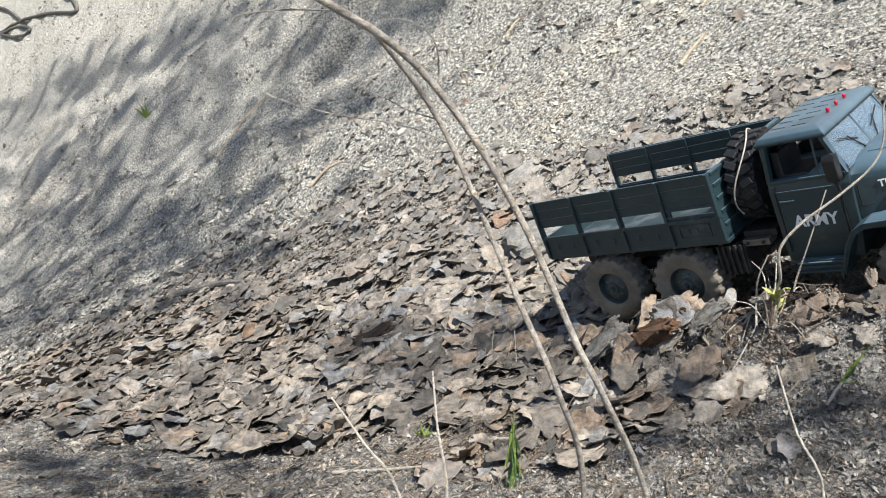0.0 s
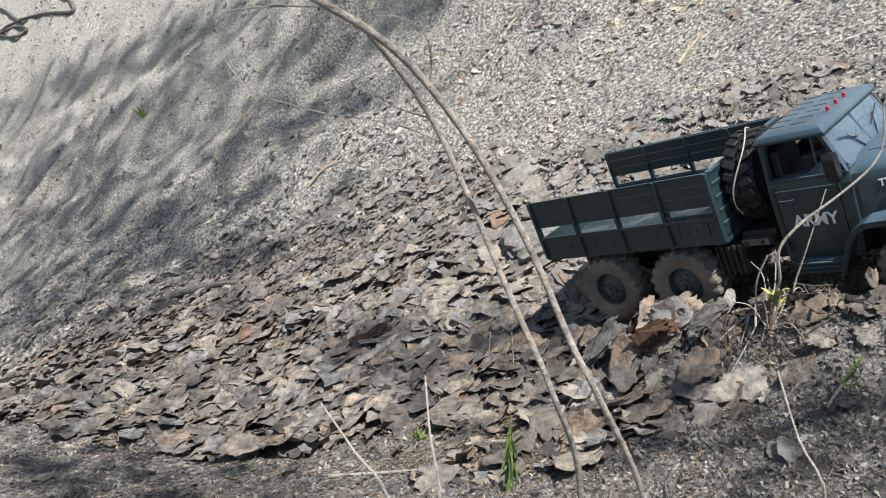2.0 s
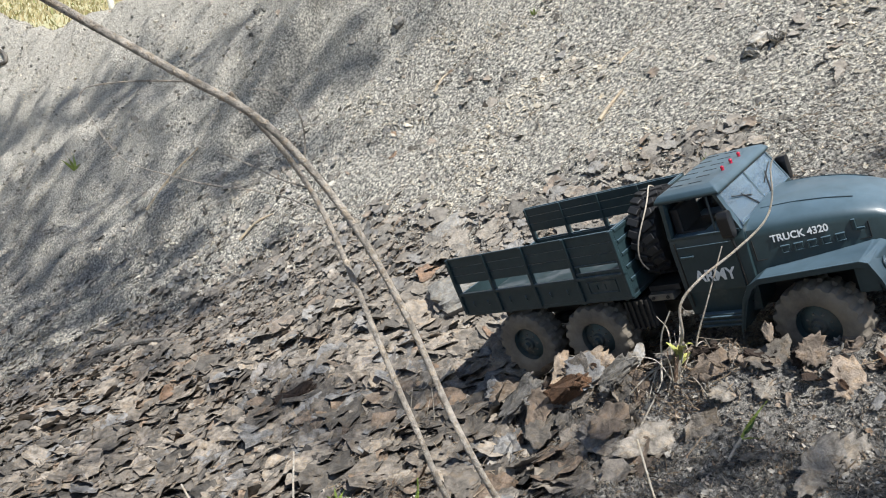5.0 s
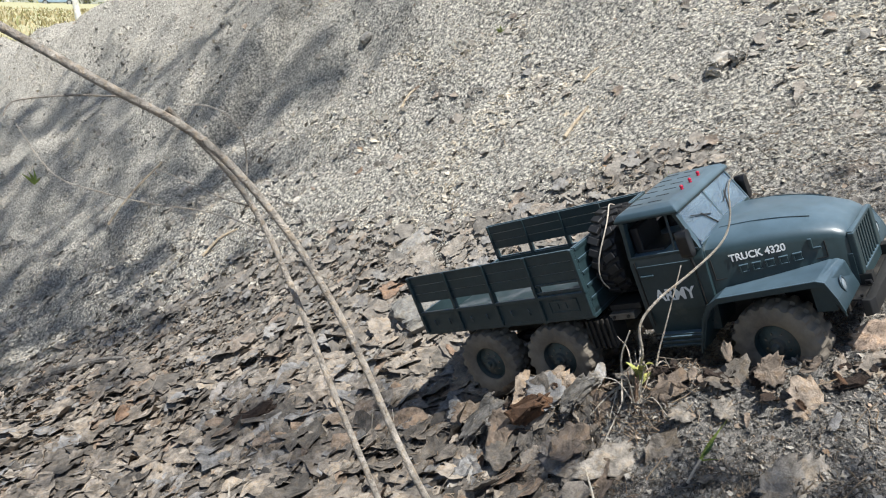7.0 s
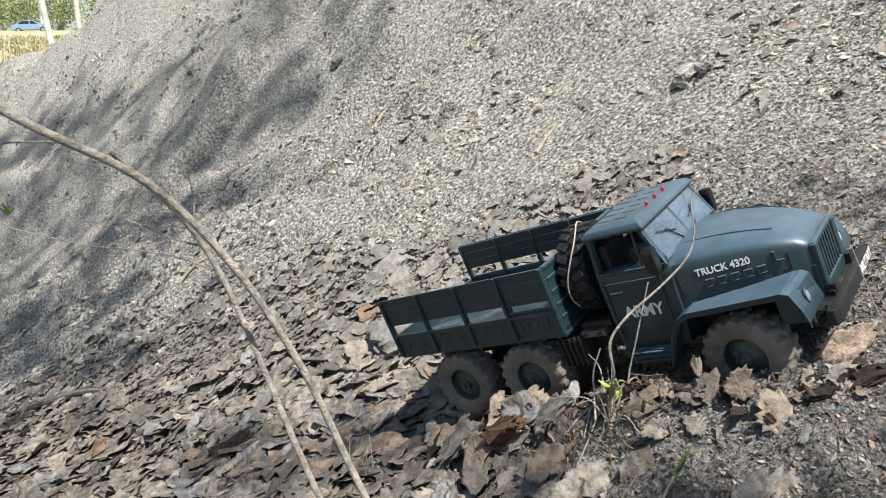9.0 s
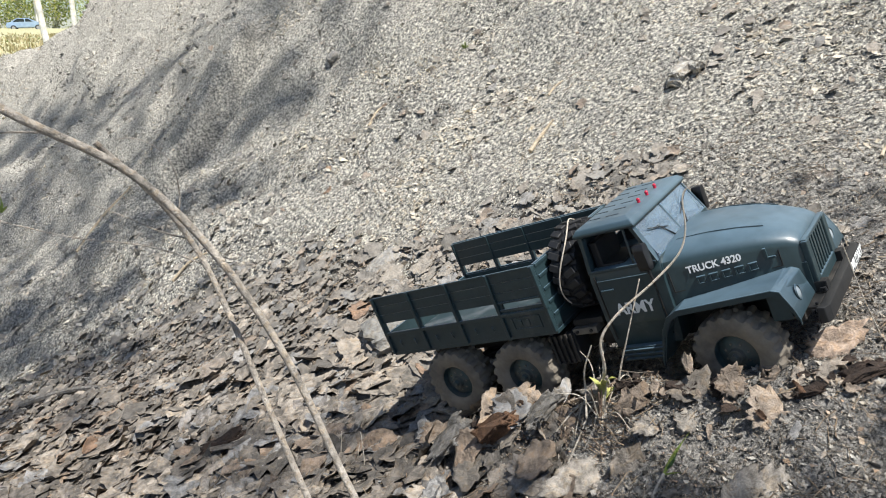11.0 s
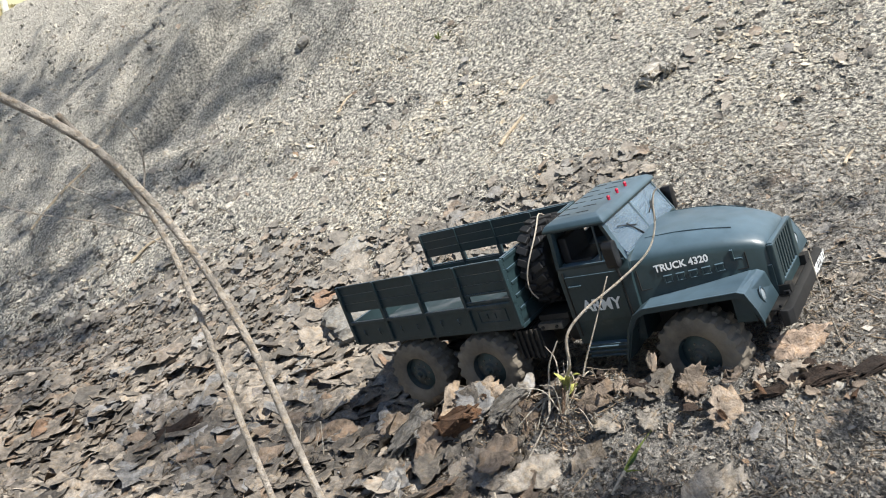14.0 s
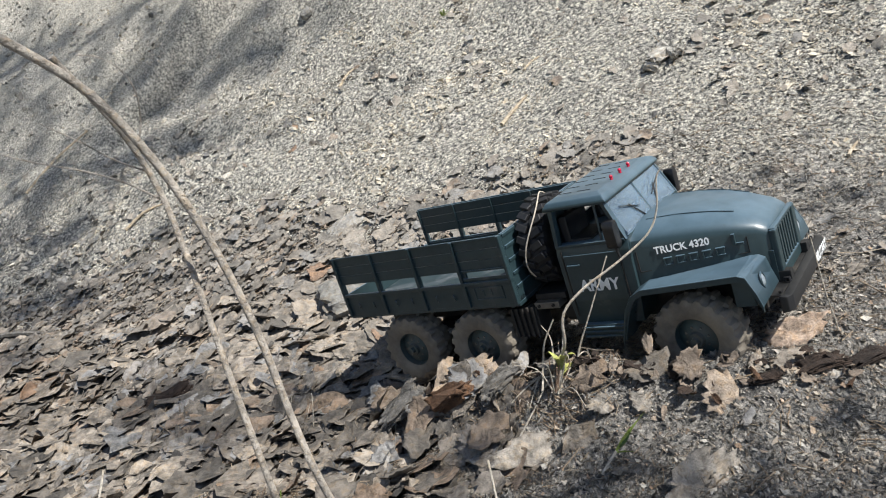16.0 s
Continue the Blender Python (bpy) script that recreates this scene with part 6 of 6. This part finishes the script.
def build_weed():
    """The dry weed with its hooked stalk and the green sprout at its foot."""
    weed = tagged(new("weed"), "dry weed with a long hooked stalk and a small green sprout", "plant")
    foot = Vector((0.300, 0.618, float(ground_z(0.300, 0.618)) - 0.004))
    hook = [foot, (0.300, 0.620, 0.338), (0.2983, 0.6138, 0.3541), (0.2930, 0.6119, 0.3813), (0.3065, 0.6108, 0.4047), (0.3330, 0.6081, 0.4307), (0.3543, 0.6061, 0.4561), (0.3591, 0.6062, 0.4781), (0.3559, 0.6093, 0.5061), (0.3637, 0.6058, 0.5173)]
    part("hooked_stalk", tube(smooth_path(hook, 6), (0.0016, 0.0006), 8), stem_dry, weed, "", True)
    part("straight_stalk", tube(smooth_path([foot + Vector((0.012, -0.006, 0)), (0.3143, 0.6186, 0.3454), (0.3183, 0.6165, 0.3806), (0.3274, 0.6200, 0.4320)], 5), (0.0011, 0.0005), 7), stem_dry, weed, "", True)
    part("short_stalk", tube(smooth_path([foot + Vector((-0.016, -0.004, 0)), (0.2868, 0.628, 0.325), (0.2838, 0.6249, 0.3486), (0.2876, 0.6209, 0.3725)], 5), (0.0011, 0.0006), 7), stem_dry, weed, "", True)
    r = random.Random(5)
    for _ in range(11):
        a, h = r.uniform(0, 6.28), r.uniform(0.015, 0.055)
        d = Vector((math.cos(a), math.sin(a), 0)) * r.uniform(0.012, 0.045)
        part("dry_stalk", tube(smooth_path([foot + d * 0.2, foot + d * 0.7 + Vector((0, 0, h * 0.7)), foot + d * 1.4 + Vector((0, 0, h * r.uniform(0.5, 1.0)))], 4), (0.0008, 0.0003), 5), stem_dry, weed)
    for _ in range(5):
        d = Vector((r.uniform(-0.006, 0.006), r.uniform(-0.006, 0.006), 0))
        part("red_stalk", tube([foot + d, foot + d * 1.3 + Vector((0, 0, 0.014)), foot + d * 1.8 + Vector((0, 0, 0.026))], (0.0009, 0.0006), 6), leaf_rust, weed)
    for k in range(6):
        a = k * 1.05 + 0.3
        bm = bmesh.new()
        L, W = r.uniform(0.016, 0.024), 0.0036
        rows = [[(s * L, -W * math.sin(math.pi * s) - 0.0002, 0.020 * s - 0.016 * s * s), (s * L, 0, 0.020 * s - 0.016 * s * s - 0.0012), (s * L, W * math.sin(math.pi * s) + 0.0002, 0.020 * s - 0.016 * s * s)] for s in np.linspace(0.02, 0.98, 7)]
        loft(rows, closed=False, caps=False, bm=bm)
        leaf = part("green_leaf", bm, sprout_green, weed, "fresh yellow-green leaf", True)
        leaf.matrix_basis = Matrix.Translation(foot + Vector((0, 0, 0.010 + 0.003 * k))) @ pose(0, 0, 0, 0, -38, math.degrees(a))
    return weed


build_weed()


def grass_blade(base, tip, width, mat, bow, parent=None, name="blade"):
    base, tip = Vector(base), Vector(tip)
    d = tip - base
    side = d.cross(Vector((0.2, 1, 0.1))).normalized()
    up = side.cross(d).normalized()
    rows = []
    for s in np.linspace(0, 1, 9):
        c = base + d * s + up * bow * math.sin(math.pi * s)
        w = width * (0.35 + 0.65 * math.sin(math.pi * min(s * 1.1 + 0.12, 1))) * (1 - s**3 * 0.85)
        rows.append([c - side * w, c - up * w * 0.35, c + side * w])
    return part(name, loft(rows, closed=False, caps=False), mat, parent, "", True)


shoot = tagged(new("grass_shoot"), "single green grass shoot rising from dark soil", "grass")
gz = float(ground_z(0.306, 0.519))
part("shoot_stem", tube(smooth_path([(0.306, 0.519, gz - 0.004), (0.3127, 0.5214, 0.2943), (0.3179, 0.523, 0.303)], 4), (0.0013, 0.0011), 7), stem_dry, shoot, "dry brown foot of the shoot", True)
grass_blade((0.3172, 0.5228, 0.3015), (0.3385, 0.528, 0.3345), 0.0019, fresh_green, 0.002, shoot)
grass_blade((0.3175, 0.5225, 0.3020), (0.3320, 0.520, 0.3040), 0.0009, fresh_green, 0.001, shoot)
grass_blade((0.3200, 0.5230, 0.3065), (0.3290, 0.5260, 0.3200), 0.0014, deep_green, -0.002, shoot)

tuft = tagged(new("grass_tuft"), "small drooping tuft of narrow green leaves on straw", "grass")
tx, ty = 0.062, 0.530
tz = float(ground_z(tx, ty))
r = random.Random(9)
for k in range(15):
    a = 2 * math.pi * k / 15 + r.uniform(-0.2, 0.2)
    top = Vector((tx + r.uniform(-0.0015, 0.0015), ty, tz + r.uniform(0.030, 0.066)))
    end = top + Vector((math.cos(a) * r.uniform(0.004, 0.010), math.sin(a) * 0.006 - 0.003, -r.uniform(0.024, 0.040)))
    grass_blade(top, end, 0.0016, deep_green if k % 3 else fresh_green, 0.003, tuft)
part("stalk", tube([(tx, ty, tz - 0.004), (tx + 0.0006, ty, tz + 0.035), (tx - 0.0002, ty, tz + 0.074)], (0.0012, 0.0006), 7), fresh_green, tuft, "", True)
for x, y, s in ((0.375, 1.874, 0.016), (-1.20, 3.02, 0.05), (0.52, 1.13, 0.012), (-0.02, 0.71, 0.014)):
    sprig = tagged(new("sprout"), "tiny yellow-green sprout on the slope", "plant")
    z = float(ground_z(x, y))
    for k in range(7):
        a = k * 0.9
        grass_blade((x, y, z - 0.002), (x + s * math.cos(a), y + s * math.sin(a) * 0.6, z + s * (0.6 + 0.3 * (k % 3))), s * 0.13, fresh_green, s * 0.1, sprig)

# crumpled bits of leaf heaped along the near side of the wheels
CREST = [(0.172, 0.778), (0.212, 0.735), (0.237, 0.707), (0.264, 0.680), (0.294, 0.645), (0.322, 0.613), (0.349, 0.587), (0.378, 0.556), (0.412, 0.540), (0.450, 0.522), (0.510, 0.520)]
r = random.Random(77)
for k in range(120):
    f = r.random() * (len(CREST) - 1.001)
    a, b = CREST[int(f)], CREST[int(f) + 1]
    u = f - int(f)
    x, y = a[0] + (b[0] - a[0]) * u + r.gauss(0, 0.010), a[1] + (b[1] - a[1]) * u + r.gauss(0, 0.010) - 0.004
    mat = r.choice((leaf_tan, leaf_tan, leaf_buff, bark_dark, bark_rust, bark_dark, leaf_tan))
    o = tagged(solid_leaf("leaf_scrap", 900 + k % 30, r.uniform(0.006, 0.015), mat, 0.0005, 2.0, r.uniform(0.3, 0.8), 0.9), "crumpled scrap of dry leaf heaped beside the wheels", "leaf", "leaf scraps beside the wheels")
    seat(o, x, y, r.uniform(0, 6.28), r.gauss(25, 25), r.gauss(0, 30), r.uniform(0.001, 0.008))

# ---- litter, last ----
# single leaves round the truck and its track
lx, ly = draw(230, 0.0, 0.46, 0.56, 1.15, lambda x, y: 0.25 + 0.75 * leaf_zone(x, y))
shapes = []
for k in range(24):
    o = solid_leaf("dry_leaf", 500 + k, 1.0, leaf_one, 0.018, 1.1, 1.0)
    shapes.append(o.data)
    bpy.data.objects.remove(o)
r = random.Random(21)
to_truck = truck.matrix_world.inverted()
for x, y in zip(lx, ly):
    size = r.uniform(0.022, 0.050)
    p = to_truck @ Vector((x, y, float(ground_z(x, y)) + 0.01))
    if -0.40 < p.x < 0.09 and abs(p.y) < 0.10:
        continue
    o = tagged(new("dry_leaf", shapes[r.randrange(24)]), "grey-brown dry leaf lying in the litter", "leaf", "dry leaves round the truck")
    seat(o, x, y, r.uniform(0, 6.28), r.gauss(0, 12), r.gauss(0, 12), r.uniform(0.004, 0.014), size)

x, y = draw(8200, -2.0, 0.75, 0.55, 3.2, lambda x, y: leaf_zone(x, y) * np.clip(1.25 / np.hypot(x, y), 0, 1) ** 1.2)
size = (0.018 + 0.058 * rng.uniform(0, 1, len(x)) ** 1.9) * (0.80 + 0.5 * (waves(x, y, 0.3, 71) + 0.5)) * (1 - 0.42 * smoothstep((y + 0.5 * x - 0.98) / 0.45))
tagged(leaf_litter("leaf_litter", x, y, size, rng.uniform(0.001, 0.011, len(x)), leaf_many, 0.15, 0.8), "thick drift of grey-brown dry leaves on the slope", "leaves", kind="stuff")
x, y = draw(62000, -1.6, 0.75, 0.60, 2.4, lambda x, y: leaf_zone(x, y) * np.clip(1.1 / np.hypot(x, y), 0, 1) ** 1.4)
leaf_scraps = (x, y, (0.35 + 1.1 * rng.uniform(0, 1, len(x)) ** 3) * 0.018)
x, y = draw(2300, -2.2, 1.3, 0.42, 3.4, lambda x, y: (0.12 + 0.88 * (waves(x, y, 0.2, 75) > 0.05)) * (0.35 + 0.65 * leaf_zone(x, y - 0.45)) * np.clip(1.1 / np.hypot(x, y), 0, 1) ** 1.5)
tagged(leaf_litter("scattered_leaves", x, y, rng.uniform(0.010, 0.028, len(x)), rng.uniform(0.001, 0.006, len(x)), leaf_many, 0.30, seed=4), "scattered broken dry leaves on earth and ash", "leaves", kind="stuff")

x, y = draw(330, 0.00, 0.34, 0.55, 0.88, lambda x, y: 0.25 + 0.75 * smoothstep((0.30 + 0.10 * waves(x, y, 0.1, 77) - x) / 0.12))
tagged(leaf_litter("strewn_leaves", x, y, 0.016 + 0.036 * rng.uniform(0, 1, len(x)) ** 1.6, rng.uniform(0.001, 0.006, len(x)), leaf_many, 0.20, 0.9, seed=6), "dry leaves strewn singly over earth and straw", "leaves", kind="stuff")

bare = lambda x, y: 0.36 + 0.64 * (1 - leaf_zone(x, y))
x, y = draw(7000, -2.4, 1.9, 0.9, 4.6, lambda x, y: np.clip(1.5 / np.hypot(x, y), 0, 1) ** 1.9 * bare(x, y))
tagged(chips("stone_chips", x, y, rng.uniform(0.25, 1.0, len(x)) ** 3.0 * 0.012 * (0.9 + 0.10 * np.hypot(x, y)), chip_many, 0.22), "pale and dark stone chips covering the ash slope", "chips", kind="stuff")

x, y = draw(2600, -2.6, 0.4, 2.7, 5.0, lambda x, y: (0.2 + 0.8 * (waves(x, y, 0.25, 81) > 0)) * (y > -1.45 * x - 0.2) * np.clip(2.6 / np.hypot(x, y), 0, 1))
tagged(chips("earth_clods", x, y, (0.25 + 0.75 * rng.uniform(0, 1, len(x)) ** 4) * 0.030, chip_many, 0.45, 0.5, 21), "rough grey clods of earth near the crest", "clods", kind="stuff")


def along(x, y, r, share=0.65, spread=0.45):
    """Turns for bits on the slope: most lie across its fall, the rest anyhow."""
    k = normals_at(x, y)
    level = np.arctan2(k[:, 0], -k[:, 1]) + r.normal(0, spread, len(x))
    return np.where(r.random(len(x)) < share, level, r.uniform(0, 2 * math.pi, len(x)))


def fragments(name, x, y, size, mat, tilt=0.45, seed=12, slim=(0.16, 0.8), share=0.65):
    """Flat broken bits, each one torn four-sided face."""
    r = np.random.default_rng(seed)
    t = np.arange(4) * math.pi / 2
    temps = []
    for _ in range(60):
        rad = r.uniform(0.25, 0.65, 4)
        temps.append(np.stack([rad * np.cos(t), rad * np.sin(t) * r.uniform(*slim) + r.normal(0, 0.06, 4), r.normal(0, 0.05, 4)], -1))
    temps = np.stack(temps)
    R = frames_at(x, y, along(x, y, r, share), r.normal(0, tilt, len(x)), r.normal(0, tilt, len(x)), ground_z)
    base = np.stack([x, y, ground_z(x, y)], -1) + normals_at(x, y) * (size * 0.16)[:, None]
    v = base[:, None] + np.einsum("nij,nkj->nki", R, temps[r.integers(0, 60, len(x))] * size[:, None, None])
    off = (np.arange(len(x)) * 4)[:, None]
    return fast_mesh(name, v.reshape(-1, 3), [np.arange(4)[None] + off], mat)


tagged(fragments("torn_leaf_bits", *leaf_scraps, leaf_many, 0.5, 16, (0.3, 0.9), 0.3), "torn bits of dry leaf strewn through the drift", "leaves", kind="stuff")
x, y = draw(285000, -3.0, 1.5, 0.85, 4.9, lambda x, y: np.clip(1.5 / np.hypot(x, y), 0, 1) ** 1.15 * bare(x, y) * (0.45 + 1.1 * (waves(x, y, 0.10, 95) + 0.5)) * (y > -1.45 * x - 0.6) * (x < 0.45 + 0.42 * y))
grade = rng.uniform(0, 1, len(x))
u, w = draw(15000, -1.9, -0.1, 1.35, 2.9, lambda x, y: smoothstep((2.05 - 0.62 * x - y + 0.5 * waves(x, y, 0.3, 105)) / 0.9) * (0.3 + 0.7 * (waves(x, y, 0.12, 106) > -0.05)) * np.clip(1.6 / np.hypot(x, y), 0, 1) ** 1.5)
tagged(fragments("dusty_leaf_bits", u, w, (0.35 + 0.9 * rng.uniform(0, 1, len(u)) ** 2.5) * 0.024, dusty_bits, 0.26, 18, (0.3, 0.9), 0.5), "grey dusty bits of leaf half buried in ash", "leaves", kind="stuff")
# coarse flakes on the upper slope, fine grit on the ash gully beside it
coarse = 0.25 + 0.75 * smoothstep((x + 0.42 - 0.55 * (y - 1.9) + 0.30 * waves(x, y, 0.35, 93) + 0.12 * waves(x, y, 0.11, 94)) / 0.30)
size = (0.46 + 0.40 * grade**2 + 1.3 * grade**22) * (0.0062 + 0.0026 * coarse) * (0.62 + 0.27 * np.hypot(x, y)) * (0.86 + 0.55 * smoothstep((waves(x, y, 0.16, 101) + 0.5 * waves(x, y, 0.06, 102) - 0.02) / 0.22))
tagged(fragments("bark_fragments", x, y, size, fragment_many, 0.42, slim=(0.16, 0.60), share=0.6), "pale grey flat fragments of bark and leaf on ash", "fragments", kind="stuff")
x, y = draw(62000, -0.7, 0.95, 0.40, 1.15, lambda x, y: np.clip(0.66 / np.hypot(x, y), 0, 1) ** 1.6 * bare(x, y) * (0.5 + waves(x, y, 0.06, 98) + 0.5))
tagged(fragments("leaf_fragments", x, y, (0.30 + 0.9 * rng.uniform(0, 1, len(x)) ** 5) * 0.0088, loam_bits, 0.6, 14, share=0.3), "small brown and grey broken leaf bits on earth", "fragments", kind="stuff")
x, y = draw(72000, 0.02, 0.85, 0.40, 0.86, lambda x, y: (1 - 0.8 * leaf_zone(x, y)) * np.clip(0.58 / np.hypot(x, y), 0, 1) ** 1.5 * (0.35 + 1.3 * (waves(x, y, 0.05, 99) + 0.5)))
tagged(fragments("soil_flakes", x, y, (0.30 + 0.8 * rng.uniform(0, 1, len(x)) ** 4) * 0.0060, loam_bits, 0.75, 15, share=0.2), "crumbly flakes of leaf mould on dark soil", "soil", kind="stuff")
x, y = draw(10000, -0.9, 0.95, 0.40, 1.2, lambda x, y: np.clip(0.65 / np.hypot(x, y), 0, 1) ** 1.6 * (0.25 + 0.75 * (1 - leaf_zone(x, y))))
tagged(chips("earth_crumbs", x, y, rng.uniform(0.3, 1.0, len(x)) ** 2.2 * 0.0062, crumb_many, 0.6, 0.6, 6), "dark crumbs of earth and charcoal", "soil", kind="stuff")
x, y = draw(3600, -1.1, 0.7, 0.60, 1.9, lambda x, y: (0.15 + 0.85 * leaf_zone(x, y)) * np.clip(0.9 / np.hypot(x, y), 0, 1) ** 1.4)
tagged(straws("leaf_stalks", x, y, rng.uniform(0.010, 0.045, len(x)), rng.uniform(0.0003, 0.0009, len(x)), fibre_many, 35, 0.16, 0.009), "thin brown leaf stalks and twig ends in the drift", "stalks", kind="stuff")
x, y = draw(1900, -1.2, 1.1, 0.42, 2.4, lambda x, y: np.clip(0.8 / np.hypot(x, y), 0, 1) ** 1.6)
tagged(straws("dry_straw", x, y, rng.uniform(0.010, 0.034, len(x)), rng.uniform(0.0003, 0.0007, len(x)), straw_many), "bits of dry straw and needles on the ground", "straw", kind="stuff")
x, y = draw(12000, -0.7, 0.85, 0.40, 1.15, lambda x, y: np.clip(0.62 / np.hypot(x, y), 0, 1) ** 1.8 * (0.35 + 0.65 * (1 - leaf_zone(x, y))) * (0.4 + 1.2 * (waves(x, y, 0.09, 97) + 0.5)))
tagged(straws("root_fibres", x, y, rng.uniform(0.004, 0.016, len(x)), rng.uniform(0.00020, 0.00050, len(x)), fibre_many, 31, 0.30, 0.0015), "short brown root fibres matted in crumbly soil", "fibres", kind="stuff")
spots = [(0.075, 0.705, 0.035), (0.155, 0.735, 0.030), (0.03, 0.66, 0.03), (0.25, 0.66, 0.02), (0.11, 0.62, 0.03), (0.305, 0.60, 0.018)]
x = np.concatenate([rng.normal(a, s * 1.4, 240) for a, b, s in spots])
y = np.concatenate([rng.normal(b, s * 0.9, 240) for a, b, s in spots])
tagged(straws("rust_fibres", x, y, rng.uniform(0.005, 0.020, len(x)), rng.uniform(0.00025, 0.00055, len(x)), fibre_rust, 33, 0.35, 0.003), "matted rust-brown plant fibres and straw on soil", "fibres", kind="stuff")
